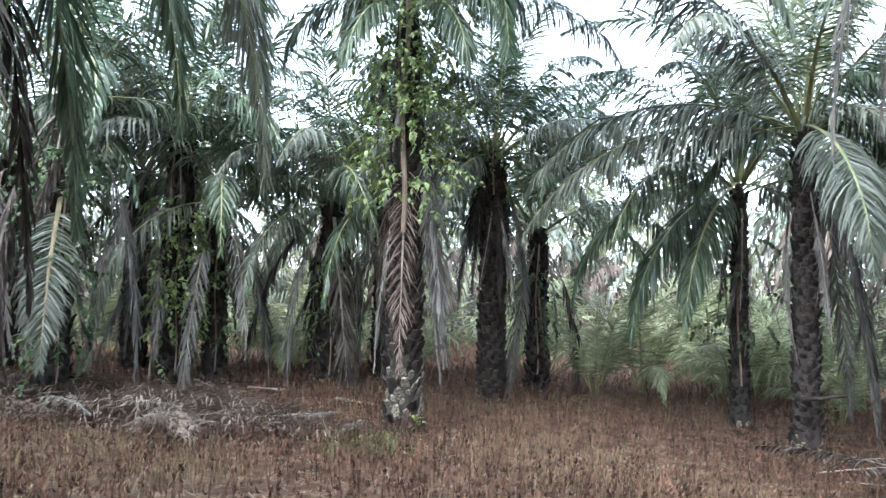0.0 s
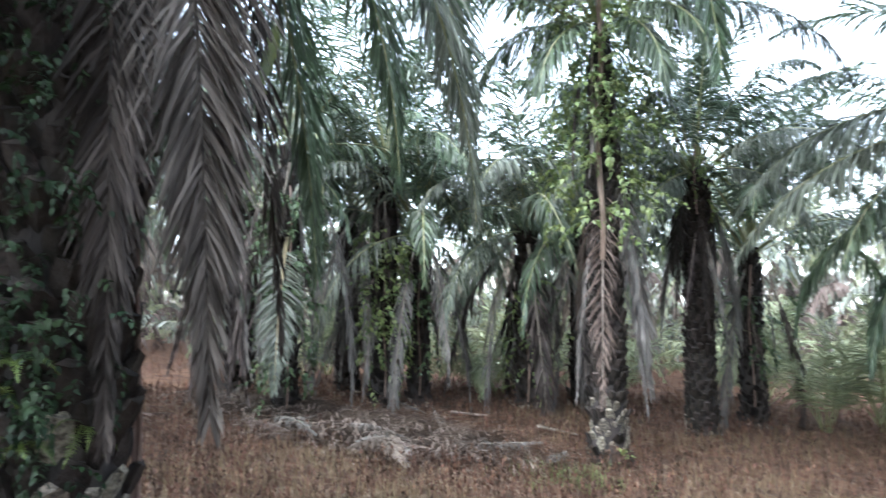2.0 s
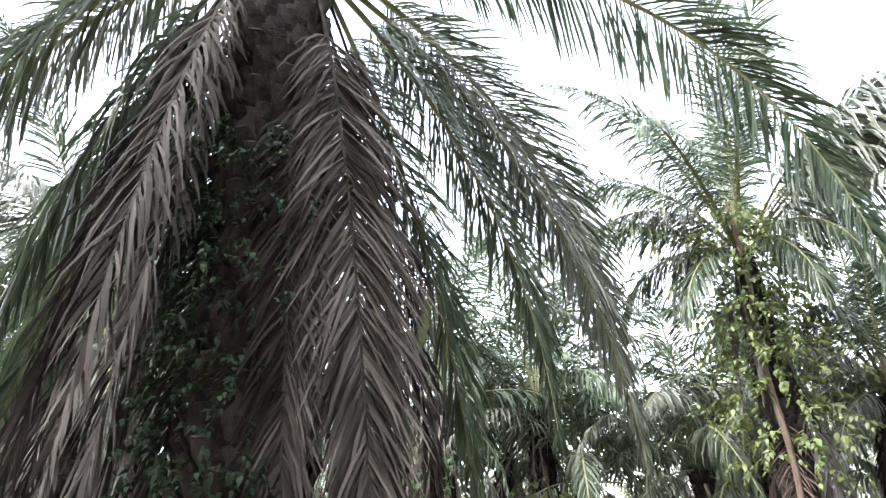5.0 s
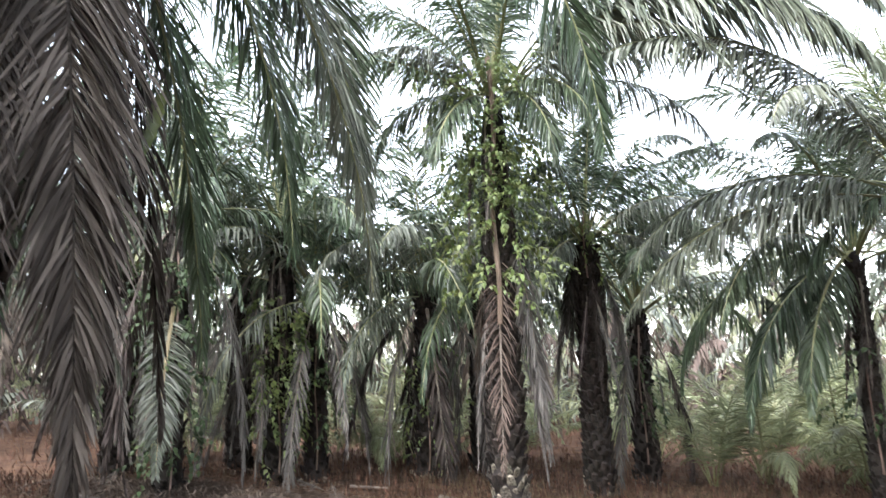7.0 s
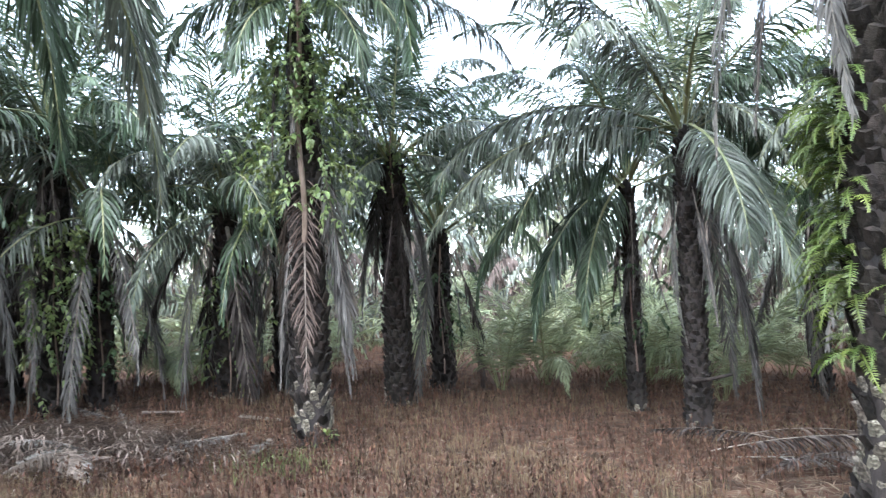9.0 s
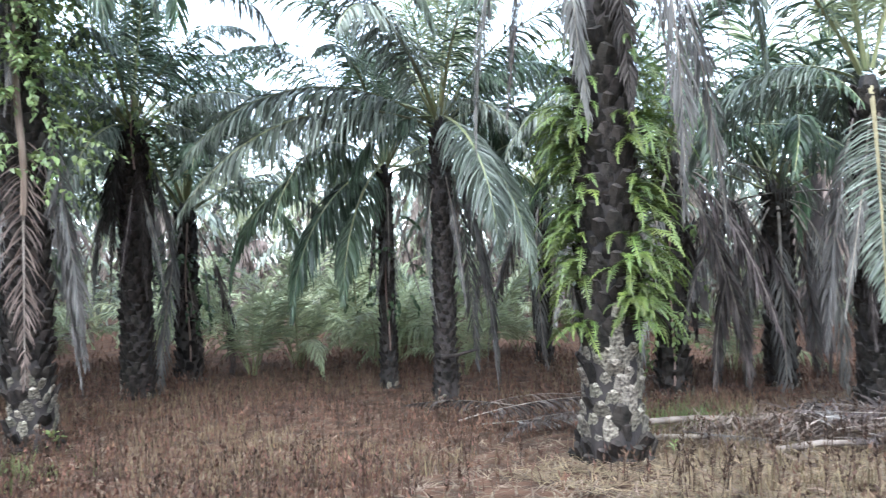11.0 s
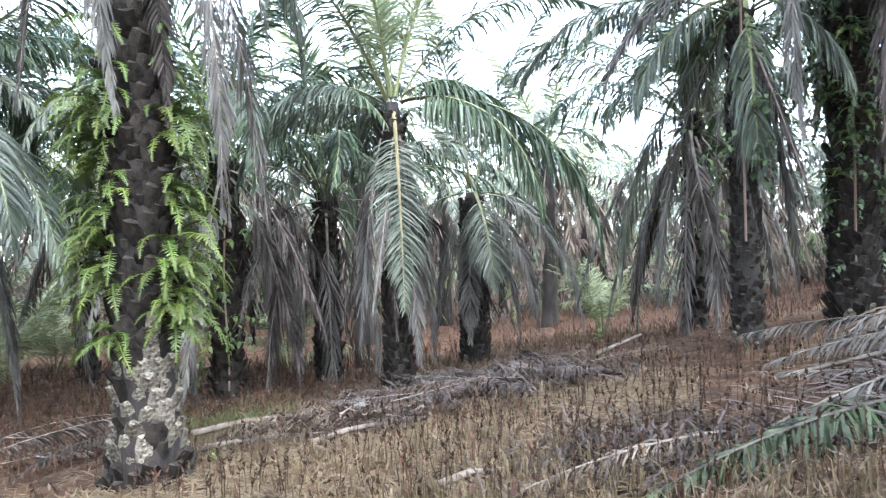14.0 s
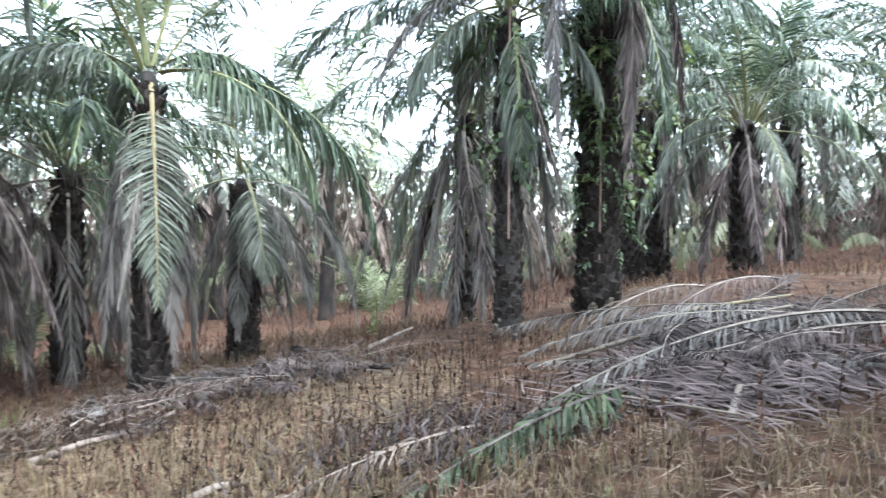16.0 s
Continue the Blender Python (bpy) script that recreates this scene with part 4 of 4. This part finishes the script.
def stick(points, thick, mat, label, name="dry_stalk", flat=0.6):
    """A bare stalk or branch along a few points on the ground."""
    verts, faces = [], []
    pts = [Vector(q) for q in points]
    line = []
    for i in range(len(pts) - 1):
        for k in range(6):
            line.append(pts[i].lerp(pts[i + 1], k / 6))
    line.append(pts[-1])
    n = len(line)
    for i, c in enumerate(line):
        d = (line[min(i + 1, n - 1)] - line[max(i - 1, 0)]).normalized()
        side = d.cross(Vector((0, 0, 1))).normalized()
        up = side.cross(d)
        w = thick * (1 - 0.45 * i / n) * (1 + 0.15 * noise.noise(c * 3))
        for k in range(7):
            a = 2 * math.pi * k / 7
            verts.append(tuple(c + side * math.cos(a) * w + up * math.sin(a) * w * flat))
    for i in range(n - 1):
        for k in range(7):
            a, b = i * 7 + k, i * 7 + (k + 1) % 7
            faces.append((a, b, b + 7, a + 7))
    faces.append(tuple(range(6, -1, -1)))
    faces.append(tuple((n - 1) * 7 + k for k in range(7)))
    return tagged(mesh_object(name, verts, faces, [mat], smooth=True), label, "dead branch", "dry stalks on the ground")


def on_ground(x, y, up=0.05):
    return (x, y, ground_z(x, y) + up)


PALE = "pale bleached palm stalk lying on the ground"
stick([on_ground(7.6, 7.3, 0.12), on_ground(8.3, 6.9, 0.14), on_ground(8.94, 6.46, 0.08)], 0.09, WOOD, PALE)
stick([on_ground(7.0, 6.6), on_ground(7.3, 6.2), on_ground(7.61, 5.78)], 0.07, WOOD, PALE)
stick([on_ground(7.06, 4.79), on_ground(7.5, 4.5, 0.1), on_ground(7.9, 4.0, 0.1), on_ground(8.3, 3.8, 0.2)], 0.045, WOOD, "crooked pale branch lying in dry grass", "branch", 1.0)
stick([on_ground(10.71, 2.9, 0.1), on_ground(10.6, 2.2, 0.16), on_ground(10.55, 1.45, 0.08)], 0.075, STUB_DARK, "dark fallen log on the litter", "log", 1.0)
stick([on_ground(13.15, 2.37, 0.1), on_ground(14.37, 1.63, 0.25)], 0.07, WOOD, PALE)
stick([on_ground(5.24, 2.2, 0.04), on_ground(5.45, 2.0, 0.08), on_ground(5.68, 1.75, 0.03)], 0.07, RACHIS_DEAD, "grey flattened palm stalk on the ground", flat=0.4)
stick([on_ground(6.65, -1.29, 0.16), on_ground(6.0, -1.8, 0.15), on_ground(5.42, -2.37, 0.1)], 0.016, WOOD, "thin pale stalk lying across dead fronds", flat=1.0)
stick([on_ground(9.91, -1.46, 0.2), on_ground(9.85, -2.8, 0.34), on_ground(9.83, -4.18, 0.36)], 0.035, RACHIS_YELLOW, "tan palm stalk arching over a frond heap", flat=1.0)
stick([on_ground(8.43, -0.6, 0.16), on_ground(8.8, -2.2, 0.34), on_ground(9.13, -3.89, 0.36)], 0.05, WOOD, PALE)
stick([on_ground(5.9, -2.1, 0.06), on_ground(6.3, -2.3, 0.2), on_ground(6.49, -2.77, 0.12)], 0.035, RACHIS_DEAD, "curved grey palm stalk on the ground")
stick([on_ground(-4.3, 15.6, 0.1), on_ground(-3.42, 15.5, 0.1)], 0.06, WOOD, PALE)
stick([on_ground(-2.11, 14.7, 0.1), on_ground(-1.23, 14.1, 0.1)], 0.07, RACHIS_DEAD, "grey palm stalk lying in weeds")


# ---- weeds, grass and litter ----
def scatter(name, count, seed, place, shape, mat, label, category):
    """Many small plants or leaves in one mesh."""
    rng = random.Random(seed)
    verts, faces = [], []
    made = 0
    while made < count:
        x, y = place(rng)
        z = ground_z(x, y) + lumps(x, y)
        shape(rng, x, y, z, verts, faces)
        made += 1
    return tagged(mesh_object(name, verts, faces, [mat]), label, category, kind="stuff")


def stalk(rng, x, y, z, verts, faces):
    h, lx, ly, w = rng.uniform(0.10, 0.42), rng.gauss(0, 0.06), rng.gauss(0, 0.06), rng.uniform(0.005, 0.010)
    f = len(verts)
    a0 = rng.uniform(0, 3)
    for k in range(3):
        a = a0 + k * 2.094
        verts.append((x + w * math.cos(a), y + w * math.sin(a), z - 0.02))
    verts.append((x + lx, y + ly, z + h))
    faces.extend(((f, f + 1, f + 3), (f + 1, f + 2, f + 3), (f + 2, f, f + 3)))
    for k in range(rng.randrange(2, 7)):
        u = rng.uniform(0.45, 1.0)
        px, py, pz = x + lx * u, y + ly * u, z + h * u
        a, s, g = rng.uniform(0, 6.28), rng.uniform(0.008, 0.022), rng.uniform(0.03, 0.09)
        f = len(verts)
        verts.extend(((px - s * math.cos(a), py - s * math.sin(a), pz), (px + s * math.cos(a), py + s * math.sin(a), pz), (px + 2 * s * math.sin(a), py + 2 * s * math.cos(a), pz + g)))
        faces.append((f, f + 1, f + 2))


def seedhead(rng, x, y, z, verts, faces):
    h, lx, ly, w = rng.uniform(0.25, 0.55), rng.gauss(0, 0.06), rng.gauss(0, 0.06), rng.uniform(0.005, 0.010)
    f = len(verts)
    a0 = rng.uniform(0, 3)
    for k in range(3):
        a = a0 + k * 2.094
        verts.append((x + w * math.cos(a), y + w * math.sin(a), z - 0.02))
    verts.append((x + lx, y + ly, z + h))
    faces.extend(((f, f + 1, f + 3), (f + 1, f + 2, f + 3), (f + 2, f, f + 3)))
    for k in range(rng.randrange(6, 12)):
        u = rng.uniform(0.45, 1.0)
        px, py, pz = x + lx * u, y + ly * u, z + h * u
        a, s, g = rng.uniform(0, 6.28), rng.uniform(0.008, 0.02), rng.uniform(0.02, 0.06)
        f = len(verts)
        verts.extend(((px - s * math.cos(a), py - s * math.sin(a), pz), (px + s * math.cos(a), py + s * math.sin(a), pz), (px + 2 * s * math.sin(a), py + 2 * s * math.cos(a), pz + g)))
        faces.append((f, f + 1, f + 2))


def tuft(rng, x, y, z, verts, faces):
    for k in range(5):
        a, h, w = rng.uniform(0, 6.28), rng.uniform(0.08, 0.3), rng.uniform(0.003, 0.007)
        lean = rng.uniform(0.03, 0.2)
        bx, by = x + rng.gauss(0, 0.04), y + rng.gauss(0, 0.04)
        c, s = math.cos(a), math.sin(a)
        f = len(verts)
        for u, v in ((0, 1), (0.4, 0.8)):
            for side in (-1, 1):
                verts.append((bx + lean * u * c - side * w * v * s, by + lean * u * s + side * w * v * c, z - 0.01 + h * (u * 1.9 if u else 0)))
        verts.append((bx + lean * c, by + lean * s, z + h * rng.uniform(0.7, 1.0)))
        faces.extend(((f, f + 1, f + 3, f + 2), (f + 2, f + 3, f + 4)))


def flake(rng, x, y, z, verts, faces):
    a, ln, w = rng.uniform(0, 6.28), rng.uniform(0.08, 0.45), rng.uniform(0.003, 0.011)
    c, s = math.cos(a), math.sin(a)
    f = len(verts)
    h0, h1, h2 = rng.uniform(0.005, 0.04), rng.uniform(0.01, 0.06), rng.uniform(0.005, 0.05)
    for u, v, h in ((0, -1, h0), (0, 1, h0), (0.5, 1, h1), (0.5, -1, h1), (1, 0.3, h2), (1, -0.3, h2)):
        verts.append((x + u * ln * c - v * w * s, y + u * ln * s + v * w * c, z + h))
    faces.extend(((f, f + 1, f + 2, f + 3), (f + 3, f + 2, f + 4, f + 5)))


def anywhere(rng):
    while True:
        a, r = radians(rng.uniform(-45, 165)), 2.6 + 18 * rng.random() ** 0.9
        x, y = r * math.cos(a), r * math.sin(a)
        return x, y


def weed_patch(rng):
    while True:
        x, y = anywhere(rng)
        if x > 3 and y < 7.5 and rng.random() < 0.82:
            continue
        if rng.random() < 0.15 + 0.85 * max(0, min(1, 0.5 + 1.6 * noise.noise((x * 0.35, y * 0.35, 2.0)) + (0.25 if y > 6 else -0.3))):
            return x, y


def right_bank(rng):
    return rng.uniform(4.5, 11), rng.uniform(-1.5, 5.5)


def straw_bank(rng):
    return rng.uniform(4.2, 11), rng.uniform(0.3, 6.5)


def grass_patch(rng):
    while True:
        x, y = anywhere(rng)
        if noise.noise((x * 0.3, y * 0.3, 9.0)) + rng.uniform(-0.25, 0.25) > (0.12 if y > 7 else -0.05 if y > 2 and x > 5.5 else 0.3):
            return x, y


def far_floor(rng):
    while True:
        a, r = radians(rng.uniform(-50, 165)), rng.uniform(15, 36)
        return r * math.cos(a), r * math.sin(a)


def tall_stalk(rng, x, y, z, verts, faces):
    a, h, w = rng.uniform(0, 6.28), rng.uniform(0.12, 0.42), rng.uniform(0.010, 0.024)
    f = len(verts)
    verts.extend(((x - w * math.cos(a), y - w * math.sin(a), z - 0.02), (x + w * math.cos(a), y + w * math.sin(a), z - 0.02), (x + rng.gauss(0, 0.12), y + rng.gauss(0, 0.12), z + h)))
    faces.append((f, f + 1, f + 2))


scatter("dry_weeds", 13000, 1, weed_patch, stalk, WEED, "dense reddish-brown dead weed stalks", "weeds")
scatter("dry_weeds", 3000, 6, weed_patch, seedhead, WEED_DARK, "dark brown seed heads standing in dead weeds", "weeds")
scatter("dry_weeds", 500, 7, right_bank, seedhead, WEED_DARK, "sparse dark dead stalks on the litter", "weeds")
scatter("dry_weeds", 18000, 4, far_floor, tall_stalk, WEED, "reddish-brown dead weeds between the far trunks", "weeds")
scatter("dry_grass", 7000, 2, grass_patch, tuft, GRASS, "tufts of straw-coloured dry grass", "grass")
scatter("leaf_litter", 9000, 8, straw_bank, flake, GRASS, "straw-coloured dry leaflets strewn over the bank", "leaf litter")
scatter("leaf_litter", 45000, 3, anywhere, flake, LITTER, "scattered dry palm leaflets and litter", "leaf litter")


# ---- small green plants ----
def seedling(x, y, size, leaves, seed, label):
    """A small broad-leaved plant."""
    rng = random.Random(seed)
    ob = tagged(group_empty("small_plant", x, y), label, "plant")
    verts, faces = [], []
    for k in range(6):
        verts.append((0.012 * size * math.cos(k * 1.047), 0.012 * size * math.sin(k * 1.047), -0.02))
    verts.append((0, 0, 0.5 * size))
    me = bpy.data.meshes.new("stem")
    me.from_pydata(verts, [], [(k, (k + 1) % 6, 6) for k in range(6)])
    me.materials.append(RACHIS)
    child("stem", me, ob, Matrix())
    me = bpy.data.meshes.new("leaf")
    me.from_pydata([(0, 0, 0), (0.3, 0.16, 0.05), (0.3, -0.16, 0.05), (0.7, 0.14, 0.02), (0.7, -0.14, 0.02), (1.0, 0, -0.12)], [], [(0, 2, 1), (1, 2, 4, 3), (3, 4, 5)])
    me.materials.append(VINE)
    for k in range(leaves):
        s = 0.5 * size * rng.uniform(0.6, 1.1)
        child("leaf", me, ob, pose(0, 0, size * rng.uniform(0.12, 0.5), rng.uniform(-20, 20), rng.uniform(-55, 5), k * 137.5) @ Matrix.Diagonal((s, s, s, 1)))


seedling(6.4, 5.75, 0.28, 7, 1, "small yellow-green seedling at the palm foot")
seedling(15.6, 2.7, 0.55, 14, 2, "yellow-green leafy shrub in dead weeds")
seedling(-1.2, 10.4, 0.35, 9, 3, "low yellowish plant among dry grass")
seedling(-0.9, 10.5, 0.3, 8, 4, "low yellowish plant among dry grass")
seedling(-0.3, 11.95, 0.5, 9, 5, "green plant beside a scaly palm foot")
seedling(4.5, -0.9, 0.14, 8, 6, "small green plant on bare litter")
seedling(-2.4, 3.3, 0.35, 9, 7, "small green plant beside an old trunk")


def mossy(cx, cy, spread):
    def place(rng):
        return cx + rng.gauss(0, spread), cy + rng.gauss(0, spread)
    return place


scatter("green_grass", 260, 31, mossy(8.7, 7.7, 0.6), tuft, MOSS, "patch of low green grass behind a palm foot", "grass")
scatter("green_grass", 120, 33, mossy(-1.0, 10.4, 0.5), tuft, MOSS, "patch of yellow-green grass in dead weeds", "grass")
stick([(6.1, 10.98, 1.02), (6.55, 11.1, 1.0), (6.9, 10.9, 1.1)], 0.06, STUB_DARK, "dark broken stalk stuck in a palm trunk", "dry_stalk", 0.8)


def loose_heap(cx, cy, along, across, turn, count, seed, high, mat=LEAF_PALE):
    """Broken leaflets and thin stalks lying over one another."""
    c, s = math.cos(radians(turn)), math.sin(radians(turn))

    def strand(rng, x, y, z, verts, faces):
        a = radians(turn) + rng.gauss(0, 0.7)
        u = ((x - cx) * c + (y - cy) * s) / along
        v = (-(x - cx) * s + (y - cy) * c) / across
        top = high * max(0.0, 1 - 0.35 * (u * u + v * v))
        ln, w = rng.uniform(0.25, 0.85), rng.uniform(0.006, 0.014)
        h0 = z + 0.02 + top * rng.random()
        h1, h2 = h0 + rng.uniform(-0.02, 0.12), max(z + 0.01, h0 + rng.uniform(-0.15, 0.15))
        f = len(verts)
        for k, (t, h, wd) in enumerate(((0, h0, 1), (0.5, h1, 0.9), (1, h2, 0.3))):
            px, py = x + ln * t * math.cos(a), y + ln * t * math.sin(a)
            verts.append((px - w * wd * math.sin(a), py + w * wd * math.cos(a), h))
            verts.append((px + w * wd * math.sin(a), py - w * wd * math.cos(a), h + 0.006))
        faces.extend(((f, f + 1, f + 3, f + 2), (f + 2, f + 3, f + 5, f + 4)))

    def place(rng):
        u, v = rng.gauss(0, 0.6) * along, rng.gauss(0, 0.6) * across
        return cx + u * c - v * s, cy + u * s + v * c

    scatter("dry_leaflets", count, seed, place, strand, mat, "tangled heap of dry grey palm leaflets", "leaf litter")


loose_heap(-4.6, 12.0, 2.5, 1.0, -15, 5200, 51, 0.45)
loose_heap(-7.6, 13.2, 2.4, 1.0, -15, 3600, 52, 0.45)
loose_heap(10.4, 3.6, 0.9, 1.6, 10, 1800, 53, 0.3, LEAF_ROT)
loose_heap(9.0, -3.4, 1.2, 1.4, 20, 1500, 54, 0.3, LEAF_ROT)
loose_heap(7.0, -2.6, 1.2, 1.0, 40, 1200, 55, 0.2, LEAF_ROT)
loose_heap(6.0, 0.6, 1.2, 1.0, -50, 900, 56, 0.1, LEAF_ROT)
loose_heap(8.2, 5.6, 1.2, 0.9, -40, 1300, 57, 0.15)
